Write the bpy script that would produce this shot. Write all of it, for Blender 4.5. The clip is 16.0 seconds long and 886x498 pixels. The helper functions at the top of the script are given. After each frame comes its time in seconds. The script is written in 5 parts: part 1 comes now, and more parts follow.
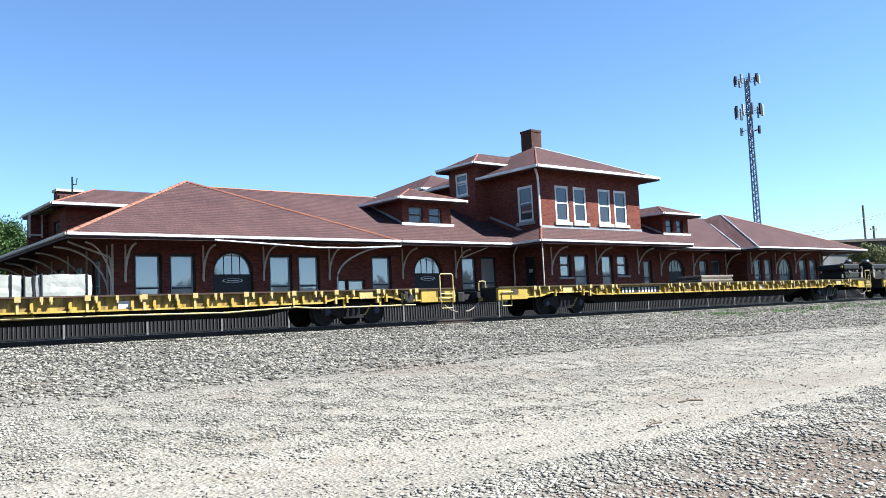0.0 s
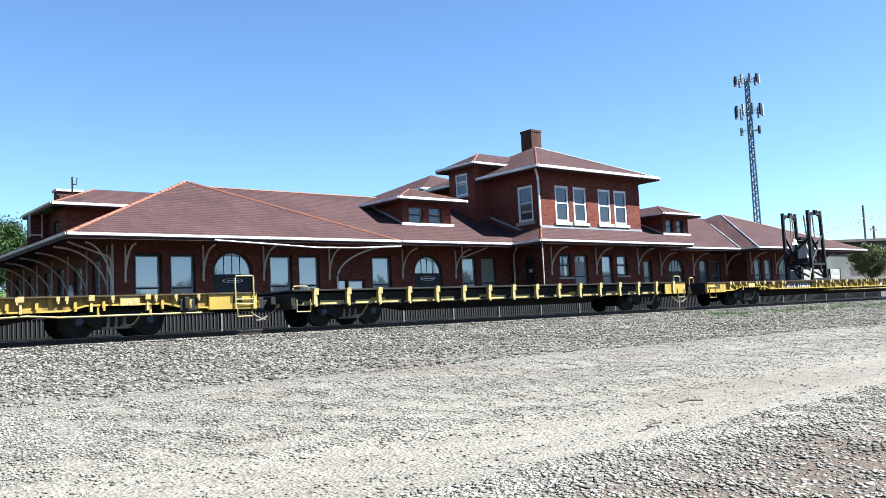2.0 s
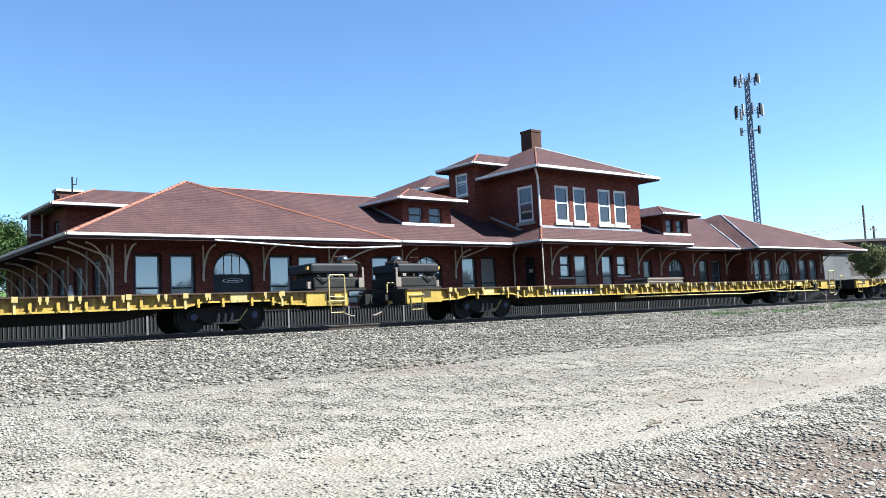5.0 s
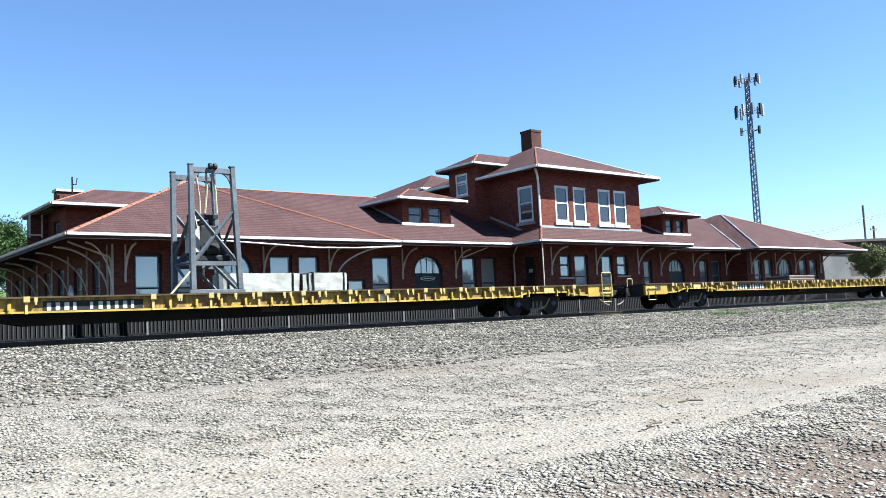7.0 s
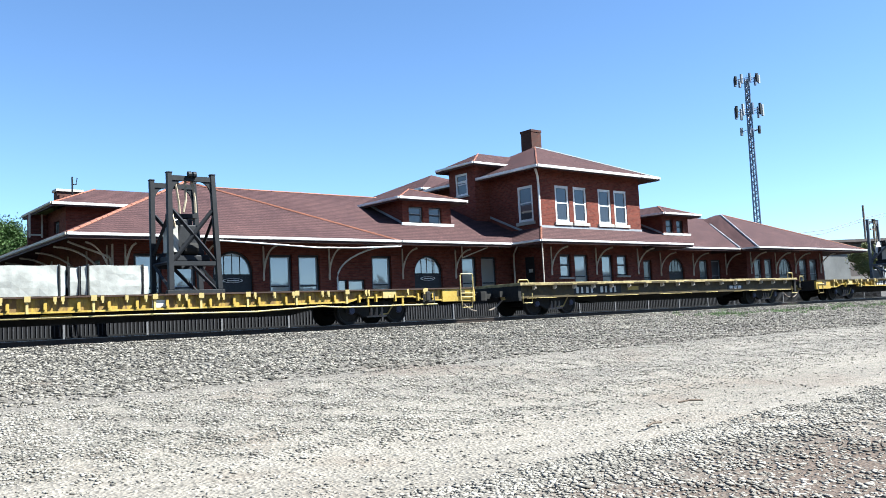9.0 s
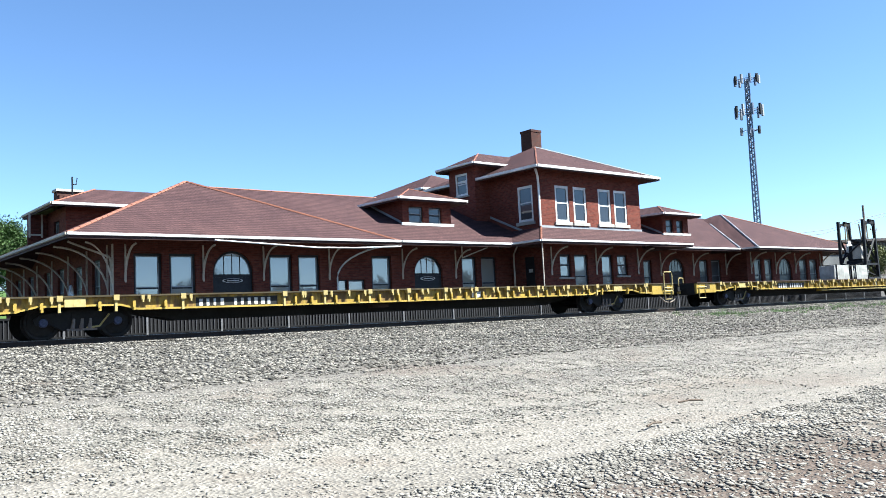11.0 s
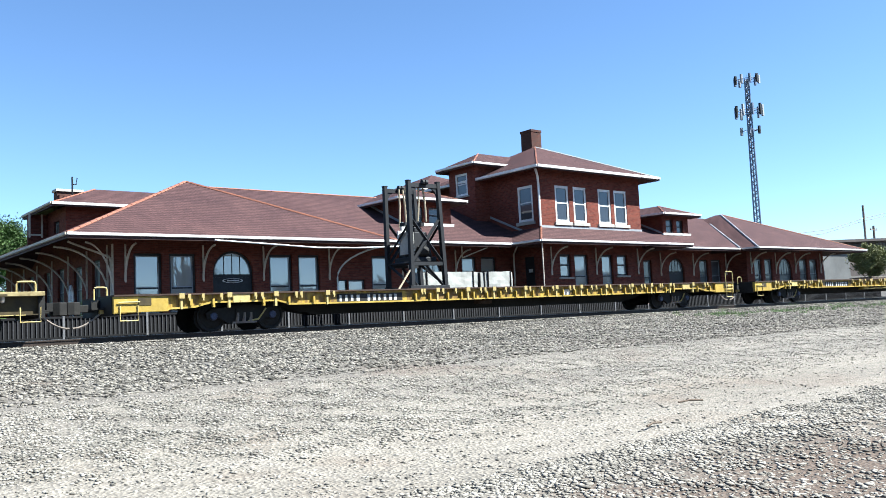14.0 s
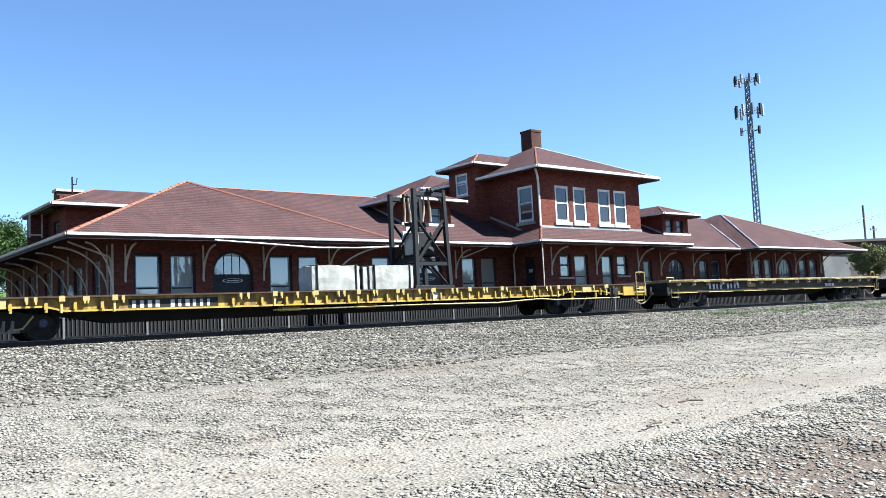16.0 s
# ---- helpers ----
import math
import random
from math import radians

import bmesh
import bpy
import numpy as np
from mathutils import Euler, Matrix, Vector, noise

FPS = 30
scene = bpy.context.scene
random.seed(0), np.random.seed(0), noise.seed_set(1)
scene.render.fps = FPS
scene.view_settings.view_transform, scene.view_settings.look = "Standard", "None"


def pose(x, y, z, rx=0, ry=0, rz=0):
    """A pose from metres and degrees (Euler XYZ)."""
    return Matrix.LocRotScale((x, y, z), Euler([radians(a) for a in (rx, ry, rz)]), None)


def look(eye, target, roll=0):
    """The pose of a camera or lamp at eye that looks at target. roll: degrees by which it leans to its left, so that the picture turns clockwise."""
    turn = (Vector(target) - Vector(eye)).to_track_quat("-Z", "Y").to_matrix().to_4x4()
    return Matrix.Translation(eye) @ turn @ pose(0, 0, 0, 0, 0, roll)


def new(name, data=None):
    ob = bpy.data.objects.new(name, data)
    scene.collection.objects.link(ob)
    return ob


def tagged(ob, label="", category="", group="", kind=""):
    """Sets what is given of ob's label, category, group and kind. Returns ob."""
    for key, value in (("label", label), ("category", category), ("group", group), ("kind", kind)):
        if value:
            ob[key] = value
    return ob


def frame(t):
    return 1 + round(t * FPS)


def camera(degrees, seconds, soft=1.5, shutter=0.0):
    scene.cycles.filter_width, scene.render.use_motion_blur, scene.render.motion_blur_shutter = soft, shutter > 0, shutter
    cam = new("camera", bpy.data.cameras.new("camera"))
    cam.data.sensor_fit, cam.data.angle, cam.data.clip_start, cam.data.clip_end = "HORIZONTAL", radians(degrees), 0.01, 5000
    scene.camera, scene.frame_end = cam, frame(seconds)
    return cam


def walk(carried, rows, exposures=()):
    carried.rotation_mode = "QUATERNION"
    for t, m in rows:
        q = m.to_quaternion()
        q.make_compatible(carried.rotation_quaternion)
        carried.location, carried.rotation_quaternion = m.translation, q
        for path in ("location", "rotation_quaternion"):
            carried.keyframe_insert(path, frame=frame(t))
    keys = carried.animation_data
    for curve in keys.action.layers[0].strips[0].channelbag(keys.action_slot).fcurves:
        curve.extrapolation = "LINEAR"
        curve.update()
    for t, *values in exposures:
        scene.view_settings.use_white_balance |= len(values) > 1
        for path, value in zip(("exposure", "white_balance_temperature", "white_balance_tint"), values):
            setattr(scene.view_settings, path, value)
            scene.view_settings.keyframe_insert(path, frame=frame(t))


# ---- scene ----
LENS, EYE, YAW, PITCH, ROLL = 55.63, (0.0, 0.0, 0.134), 42.44, 4.55, -2.72
aim = Vector((math.sin(radians(YAW)) * math.cos(radians(PITCH)), math.cos(radians(YAW)) * math.cos(radians(PITCH)), math.sin(radians(PITCH))))
cam = camera(LENS, 16.0, soft=0.9)
still = look(EYE, Vector(EYE) + aim * 10, ROLL)
walk(cam, [(0.0, still), (16.0, still)], exposures=[(0.0, 2.2, 5800, 4), (16.0, 2.2, 5800, 4)])

# ---- light: a clear day, the sun high over the yard ----
SUN = Vector((0.52, -0.64, 0.99)).normalized()
world = bpy.data.worlds.new("sky")
scene.world = world
world.use_nodes = True
wn = world.node_tree
sky = wn.nodes.new("ShaderNodeTexSky")
sky.sky_type, sky.sun_disc = "NISHITA", False
sky.sun_elevation, sky.sun_rotation = math.asin(SUN.z), math.atan2(SUN.x, SUN.y)
sky.air_density, sky.dust_density, sky.ozone_density = 0.77, 0.0, 3.8
wn.links.new(sky.outputs[0], wn.nodes["Background"].inputs[0])
wn.nodes["Background"].inputs[1].default_value = 0.05
lamp = bpy.data.lights.new("sun", "SUN")
lamp.energy, lamp.angle, lamp.color = 5.0, radians(0.5), (1.0, 0.94, 0.84)
sun = new("sun", lamp)
sun.matrix_world = look(SUN * 80, (0, 0, 0))


# ---- materials ----
def node(nt, kind, **values):
    n = nt.nodes.new(kind)
    for k, v in values.items():
        n.inputs[k.replace("_", " ")].default_value = v
    return n


def ramp(nt, source, stops):
    r = nt.nodes.new("ShaderNodeValToRGB")
    while len(r.color_ramp.elements) < len(stops):
        r.color_ramp.elements.new(0.5)
    for e, (p, c) in zip(r.color_ramp.elements, stops):
        e.position, e.color = p, (*c, 1)
    nt.links.new(source, r.inputs[0])
    return r


def mix(nt, fac, a, b, how="MIX"):
    m = nt.nodes.new("ShaderNodeMix")
    m.data_type, m.blend_type = "RGBA", how
    for i, s in ((0, fac), (6, a), (7, b)):
        if isinstance(s, (int, float)):
            m.inputs[i].default_value = s
        elif isinstance(s, tuple):
            m.inputs[i].default_value = (*s, 1)
        else:
            nt.links.new(s, m.inputs[i])
    return m.outputs[2]


def material(name, dark, light, rough=0.7, grain=8.0, stain=0.6, bump=0.15, metal=0.0, third=None, per=0.0):
    """A surface with fine grain, broad stains and relief, both at real size."""
    m = bpy.data.materials.new(name)
    m.use_nodes = True
    nt = m.node_tree
    b = nt.nodes["Principled BSDF"]
    at = nt.nodes.new("ShaderNodeTexCoord")
    fine = node(nt, "ShaderNodeTexNoise", Scale=grain, Detail=6.0, Roughness=0.65)
    broad = node(nt, "ShaderNodeTexNoise", Scale=stain, Detail=4.0, Roughness=0.6)
    nt.links.new(at.outputs["Object"], fine.inputs[0])
    nt.links.new(at.outputs["Object"], broad.inputs[0])
    base = ramp(nt, fine.outputs[0], [(0.3, dark), (0.7, light)]).outputs[0]
    patch = ramp(nt, broad.outputs[0], [(0.35, (0.52, 0.52, 0.52)), (0.65, (0.82, 0.82, 0.82))]).outputs[0]
    colour = mix(nt, 0.9, base, patch, "MULTIPLY")
    if third:
        wear = ramp(nt, broad.outputs[0], [(0.55, (0, 0, 0)), (0.68, (1, 1, 1))]).outputs[0]
        colour = mix(nt, wear, colour, third)
    if per:
        info = nt.nodes.new("ShaderNodeNewGeometry")
        own = ramp(nt, info.outputs["Random Per Island"], [(0.0, (1 - per,) * 3), (1.0, (1 + per,) * 3)]).outputs[0]
        colour = mix(nt, 1.0, colour, own, "MULTIPLY")
    nt.links.new(colour, b.inputs["Base Color"])
    b.inputs["Roughness"].default_value, b.inputs["Metallic"].default_value = rough, metal
    b.inputs["Specular IOR Level"].default_value = 0.25 if rough > 0.45 else 0.5
    if bump:
        bp = node(nt, "ShaderNodeBump", Strength=bump, Distance=0.02)
        nt.links.new(fine.outputs[0], bp.inputs["Height"])
        nt.links.new(bp.outputs[0], b.inputs["Normal"])
    return m


def course_material(name, colours, mortar, size, joint, bump, rough=0.8):
    """Brickwork or roofing in level courses."""
    m = bpy.data.materials.new(name)
    m.use_nodes = True
    nt = m.node_tree
    b = nt.nodes["Principled BSDF"]
    at = nt.nodes.new("ShaderNodeTexCoord")
    parts = nt.nodes.new("ShaderNodeSeparateXYZ")
    nt.links.new(at.outputs["Object"], parts.inputs[0])
    join = nt.nodes.new("ShaderNodeCombineXYZ")
    add = nt.nodes.new("ShaderNodeMath")
    nt.links.new(parts.outputs[0], add.inputs[0])
    nt.links.new(parts.outputs[1], add.inputs[1])
    nt.links.new(add.outputs[0], join.inputs[0])
    nt.links.new(parts.outputs[2], join.inputs[1])
    bricks = node(nt, "ShaderNodeTexBrick", Scale=1.0, Mortar_Size=joint, Brick_Width=size[0], Row_Height=size[1], Bias=0.0, Mortar_Smooth=0.2)
    bricks.inputs["Color1"].default_value, bricks.inputs["Color2"].default_value = (*colours[0], 1), (*colours[1], 1)
    bricks.inputs["Mortar"].default_value = (*mortar, 1)
    nt.links.new(join.outputs[0], bricks.inputs[0])
    broad = node(nt, "ShaderNodeTexNoise", Scale=0.5, Detail=5.0, Roughness=0.65)
    fine = node(nt, "ShaderNodeTexNoise", Scale=14.0, Detail=4.0)
    nt.links.new(at.outputs["Object"], broad.inputs[0])
    nt.links.new(at.outputs["Object"], fine.inputs[0])
    patch = ramp(nt, broad.outputs[0], [(0.3, (0.75, 0.75, 0.78)), (0.7, (1.12, 1.1, 1.08))]).outputs[0]
    speck = ramp(nt, fine.outputs[0], [(0.3, (0.82, 0.82, 0.82)), (0.7, (1.12, 1.12, 1.12))]).outputs[0]
    colour = mix(nt, 1.0, mix(nt, 1.0, bricks.outputs[0], patch, "MULTIPLY"), speck, "MULTIPLY")
    nt.links.new(colour, b.inputs["Base Color"])
    b.inputs["Roughness"].default_value = rough
    b.inputs["Specular IOR Level"].default_value = 0.06
    bp = node(nt, "ShaderNodeBump", Strength=bump, Distance=0.008)
    bp.invert = True
    nt.links.new(bricks.outputs["Fac"], bp.inputs["Height"])
    nt.links.new(bp.outputs[0], b.inputs["Normal"])
    return m


def sill_material():
    """Yellow paint that brown grime runs down in streaks."""
    m = material("grimy yellow sill paint", (0.36, 0.235, 0.03), (0.46, 0.325, 0.07), 0.5, 14, 1.1, 0.1)
    nt = m.node_tree
    b = nt.nodes["Principled BSDF"]
    paint = b.inputs["Base Color"].links[0].from_socket
    at = nt.nodes.new("ShaderNodeTexCoord")
    squeeze = nt.nodes.new("ShaderNodeMapping")
    squeeze.inputs["Scale"].default_value = (3.2, 3.2, 0.7)
    nt.links.new(at.outputs["Object"], squeeze.inputs[0])
    runs = node(nt, "ShaderNodeTexNoise", Scale=1.6, Detail=6.0, Roughness=0.7)
    nt.links.new(squeeze.outputs[0], runs.inputs[0])
    grime = ramp(nt, runs.outputs[0], [(0.42, (0, 0, 0)), (0.58, (0.85, 0.85, 0.85))]).outputs[0]
    nt.links.new(mix(nt, grime, paint, (0.085, 0.05, 0.024)), b.inputs["Base Color"])
    return m


def ground_material():
    """Crushed stone: pale wheel tracks, brown dirt and grey ballast run along the rails, near black towards the track.
    """
    m = bpy.data.materials.new("crushed stone")
    m.use_nodes = True
    nt = m.node_tree
    b = nt.nodes["Principled BSDF"]
    at = nt.nodes.new("ShaderNodeTexCoord")
    parts = nt.nodes.new("ShaderNodeSeparateXYZ")
    nt.links.new(at.outputs["Object"], parts.inputs[0])
    stones = node(nt, "ShaderNodeTexVoronoi", Scale=24.0)
    fine = node(nt, "ShaderNodeTexNoise", Scale=11.0, Detail=8.0, Roughness=0.75)
    broad = node(nt, "ShaderNodeTexNoise", Scale=0.35, Detail=5.0, Roughness=0.6)
    for n in (stones, fine, broad):
        nt.links.new(at.outputs["Object"], n.inputs[0])
    grey = ramp(nt, stones.outputs["Color"], [(0.1, (0.0369, 0.0321, 0.0283)), (0.9, (0.1271, 0.1120, 0.0985))]).outputs[0]
    dirt = ramp(nt, fine.outputs[0], [(0.3, (0.113, 0.099, 0.083)), (0.7, (0.2, 0.18, 0.153))]).outputs[0]
    grit = ramp(nt, stones.outputs["Color"], [(0.1, (0.72, 0.72, 0.73)), (0.9, (1.2, 1.19, 1.17))]).outputs[0]
    dirt = mix(nt, 1.0, dirt, grit, "MULTIPLY")
    drag = nt.nodes.new("ShaderNodeMapping")
    drag.inputs["Scale"].default_value = (0.12, 1.9, 1.0)
    nt.links.new(at.outputs["Object"], drag.inputs[0])
    wheel = node(nt, "ShaderNodeTexNoise", Scale=1.0, Detail=5.0, Roughness=0.65)
    nt.links.new(drag.outputs[0], wheel.inputs[0])
    streak = ramp(nt, wheel.outputs[0], [(0.35, (0.78, 0.77, 0.76)), (0.65, (1.15, 1.15, 1.15))]).outputs[0]
    dirt = mix(nt, 1.0, dirt, streak, "MULTIPLY")
    wob = nt.nodes.new("ShaderNodeMath")
    wob.operation = "MULTIPLY_ADD"
    wob.inputs[1].default_value = 3.0
    nt.links.new(broad.outputs[0], wob.inputs[0])
    nt.links.new(parts.outputs[1], wob.inputs[2])
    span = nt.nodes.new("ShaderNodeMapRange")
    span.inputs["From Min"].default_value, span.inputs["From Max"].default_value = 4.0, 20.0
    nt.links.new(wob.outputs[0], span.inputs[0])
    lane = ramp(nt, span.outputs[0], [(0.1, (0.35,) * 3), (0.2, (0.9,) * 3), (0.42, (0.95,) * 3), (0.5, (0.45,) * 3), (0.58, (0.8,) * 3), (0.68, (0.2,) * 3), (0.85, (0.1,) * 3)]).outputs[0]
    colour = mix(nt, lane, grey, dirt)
    # blends the base colour to near black towards and under the track
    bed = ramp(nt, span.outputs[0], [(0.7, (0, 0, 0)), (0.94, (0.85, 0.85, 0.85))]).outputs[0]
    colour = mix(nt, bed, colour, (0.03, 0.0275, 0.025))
    rust = ramp(nt, broad.outputs[0], [(0.56, (0, 0, 0)), (0.7, (0.5, 0.5, 0.5))]).outputs[0]
    colour = mix(nt, rust, colour, (0.1066, 0.0744, 0.0533))
    near = ramp(nt, span.outputs[0], [(0.1, (0.9, 0.9, 0.9)), (0.19, (0, 0, 0))]).outputs[0]
    colour = mix(nt, near, colour, (0.06, 0.039, 0.027))
    nt.links.new(colour, b.inputs["Base Color"])
    b.inputs["Roughness"].default_value = 0.95
    bp = node(nt, "ShaderNodeBump", Strength=0.9, Distance=0.03)
    nt.links.new(stones.outputs["Distance"], bp.inputs["Height"])
    nt.links.new(bp.outputs[0], b.inputs["Normal"])
    return m


def glass_material(name, tint, shine):
    m = bpy.data.materials.new(name)
    m.use_nodes = True
    nt = m.node_tree
    b = nt.nodes["Principled BSDF"]
    b.inputs["Base Color"].default_value = (*tint, 1)
    b.inputs["Roughness"].default_value = 0.4
    gloss = nt.nodes.new("ShaderNodeBsdfGlossy")
    gloss.inputs["Roughness"].default_value = 0.03
    gloss.inputs["Color"].default_value = (0.95, 0.97, 1.0, 1)
    at = nt.nodes.new("ShaderNodeTexCoord")
    wave = node(nt, "ShaderNodeTexNoise", Scale=1.2, Detail=1.0)
    nt.links.new(at.outputs["Object"], wave.inputs[0])
    bp = node(nt, "ShaderNodeBump", Strength=0.03, Distance=0.05)
    nt.links.new(wave.outputs[0], bp.inputs["Height"])
    nt.links.new(bp.outputs[0], gloss.inputs["Normal"])
    both = nt.nodes.new("ShaderNodeMixShader")
    both.inputs[0].default_value = shine
    nt.links.new(b.outputs[0], both.inputs[1])
    nt.links.new(gloss.outputs[0], both.inputs[2])
    nt.links.new(both.outputs[0], nt.nodes["Material Output"].inputs[0])
    return m


BRICK = course_material("red brick", ((0.084, 0.0225, 0.018), (0.148, 0.045, 0.031)), (0.102, 0.053, 0.042), (0.21, 0.072), 0.008, 0.04)
OLDBRICK = course_material("weathered chimney brick", ((0.055, 0.026, 0.021), (0.085, 0.038, 0.03)), (0.06, 0.045, 0.04), (0.21, 0.072), 0.01, 0.06)
TILE = course_material("brown clay roof tile", ((0.057, 0.0335, 0.034), (0.077, 0.0435, 0.0435)), (0.03, 0.0175, 0.0175), (0.2, 0.1), 0.016, 0.2, 0.75)
RIDGE = material("orange clay ridge tile", (0.1968, 0.0738, 0.0492), (0.2788, 0.1148, 0.0738), 0.7, 12, 1.5, 0.2)
TRIM = material("white painted trim", (0.7, 0.7, 0.69), (0.86, 0.86, 0.85), 0.5, 6, 0.8, 0.05)
TIMBER = material("tan painted timber", (0.5, 0.43, 0.35), (0.68, 0.6, 0.51), 0.6, 12, 1.0, 0.1)
SOFFIT = material("brown boarded soffit", (0.0492, 0.0262, 0.0221), (0.082, 0.0426, 0.0344), 0.7, 9, 1.0, 0.1)
DARKFRAME = material("black window frame paint", (0.012, 0.013, 0.016), (0.03, 0.03, 0.034), 0.5, 9, 1.0, 0.05)
STONE = material("pale limestone sill", (0.3444, 0.3362, 0.3034), (0.4592, 0.4428, 0.41), 0.8, 16, 1.2, 0.15)
PANE = glass_material("window glass with a pale blind", (0.23, 0.222, 0.208), 0.15)
UPPERPANE = glass_material("dark window glass", (0.008, 0.01, 0.014), 0.05)
LEAD = material("lead flashing", (0.246, 0.2624, 0.287), (0.3444, 0.3608, 0.3854), 0.5, 12, 1.0, 0.1)
YELLOW = material("worn yellow railcar paint", (0.3444, 0.2296, 0.0328), (0.451, 0.3198, 0.0738), 0.5, 14, 1.1, 0.1, third=(0.328, 0.2296, 0.082))
SILL = sill_material()
PALEYELLOW = material("faded yellow railcar paint", (0.3936, 0.2952, 0.0984), (0.492, 0.4018, 0.1804), 0.6, 14, 1.4, 0.1)
OLIVE = material("dirty olive railcar paint", (0.03, 0.022, 0.011), (0.085, 0.062, 0.022), 0.65, 5, 1.6, 0.12, third=(0.0369, 0.0295, 0.018))
PLANK = material("dirty cream plank edge", (0.15, 0.11, 0.045), (0.44, 0.36, 0.18), 0.75, 4, 1.8, 0.2, third=(0.1, 0.075, 0.035))
SOOT = material("sooty steel", (0.0082, 0.0078, 0.0074), (0.0213, 0.0197, 0.018), 0.75, 12, 1.6, 0.2)
RUST = material("rusty brown steel", (0.0328, 0.0189, 0.0131), (0.0697, 0.041, 0.0279), 0.8, 16, 1.6, 0.25)
RAIL = material("worn rail steel", (0.03, 0.021, 0.017), (0.065, 0.048, 0.038), 0.55, 18, 1.0, 0.15, metal=0.3)
RAILHEAD = material("polished rail head", (0.2, 0.19, 0.18), (0.32, 0.3, 0.29), 0.4, 20, 1.0, 0.05, metal=0.9)
TIE = material("creosoted tie timber", (0.041, 0.0328, 0.0262), (0.0984, 0.0779, 0.0615), 0.9, 20, 1.5, 0.4)
BLACK = material("black stencil patch", (0.008, 0.008, 0.009), (0.02, 0.02, 0.02), 0.6, 10, 1.2, 0.05)
WHITE = material("white stencil paint", (0.5576, 0.5576, 0.5412), (0.697, 0.697, 0.6806), 0.6, 18, 2.0, 0.05)
BLUE = material("blue bearing cap paint", (0.03, 0.037, 0.075), (0.07, 0.085, 0.15), 0.5, 18, 2.0, 0.05)
TARP = material("white wrapped cover", (0.285, 0.287, 0.268), (0.41, 0.413, 0.386), 0.6, 3.5, 0.9, 0.5)
FRAMESTEEL = material("dark painted frame steel", (0.0057, 0.0066, 0.009), (0.0148, 0.0164, 0.0205), 0.65, 10, 1.0, 0.1)
PALESTEEL = material("grey galvanised frame steel", (0.075, 0.085, 0.1), (0.13, 0.145, 0.165), 0.5, 10, 1.0, 0.1)
ROPE = material("tan lashing rope", (0.3, 0.25, 0.18), (0.44, 0.37, 0.27), 0.9, 30, 3.0, 0.2)
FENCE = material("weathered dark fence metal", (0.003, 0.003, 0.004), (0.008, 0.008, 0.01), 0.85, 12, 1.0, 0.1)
FENCEPOST = material("pale galvanised post", (0.115, 0.115, 0.125), (0.19, 0.19, 0.2), 0.5, 12, 1.0, 0.1)
SLAT = material("dull grey fence slat", (0.026, 0.026, 0.03), (0.062, 0.062, 0.068), 0.6, 12, 1.0, 0.1)
GROUND = ground_material()
PEBBLE = material("loose crushed stone", (0.155, 0.143, 0.124), (0.32, 0.298, 0.262), 0.95, 9, 0.5, 0.3, per=0.6)
BALLAST = material("dull grey track ballast", (0.054, 0.049, 0.042), (0.26, 0.237, 0.205), 0.95, 16, 0.5, 0.3, per=0.85)
COARSE = material("pale broken stone", (0.145, 0.13, 0.112), (0.31, 0.283, 0.245), 0.95, 9, 0.5, 0.3, per=0.5)
PAVING = material("dark asphalt paving", (0.0369, 0.0361, 0.0353), (0.0615, 0.0599, 0.0574), 0.9, 6, 0.5, 0.15)
GRASS = material("mown grass", (0.041, 0.082, 0.0164), (0.0902, 0.1558, 0.0328), 0.9, 20, 0.6, 0.5)
LEAF = material("green leaves", (0.028, 0.062, 0.014), (0.08, 0.14, 0.034), 0.7, 3, 0.7, 0.1, per=0.4)
DRYLEAF = material("olive green leaves", (0.11, 0.125, 0.045), (0.23, 0.24, 0.09), 0.7, 3, 0.7, 0.1, per=0.4)
BARK = material("grey brown bark", (0.08, 0.06, 0.045), (0.17, 0.13, 0.1), 0.9, 14, 1.4, 0.5)
MAST = material("galvanised mast steel", (0.1066, 0.1394, 0.205), (0.1968, 0.2378, 0.3116), 0.5, 6, 0.8, 0.1, metal=0.3)
CLADDING = material("grey metal cladding", (0.0902, 0.0902, 0.0877), (0.1312, 0.1312, 0.1287), 0.6, 5, 0.3, 0.08)
DARKROOF = material("dark brown sheet roofing", (0.041, 0.0328, 0.0303), (0.0738, 0.0574, 0.0533), 0.7, 5, 0.4, 0.1)
POLE = material("grey weathered pole timber", (0.16, 0.13, 0.11), (0.26, 0.22, 0.19), 0.9, 14, 1.0, 0.3)


# ---- mesh tools ----
def box(bm, x0, x1, y0, y1, z0, z1, at=None):
    p = [(x, y, z) for z in (z0, z1) for x, y in ((x0, y0), (x1, y0), (x1, y1), (x0, y1))]
    v = [bm.verts.new(at(*q) if at else q) for q in p]
    for f in ((3, 2, 1, 0), (4, 5, 6, 7), (0, 1, 5, 4), (1, 2, 6, 5), (2, 3, 7, 6), (3, 0, 4, 7)):
        bm.faces.new([v[i] for i in f])


def slab(bm, points, push):
    """A flat polygon pushed along a vector into a solid."""
    push = Vector(push)
    a = [bm.verts.new(p) for p in points]
    b = [bm.verts.new(Vector(p) + push) for p in points]
    n = len(a)
    bm.faces.new(a)
    bm.faces.new(b[::-1])
    for i in range(n):
        bm.faces.new((a[i], b[i], b[(i + 1) % n], a[(i + 1) % n]))


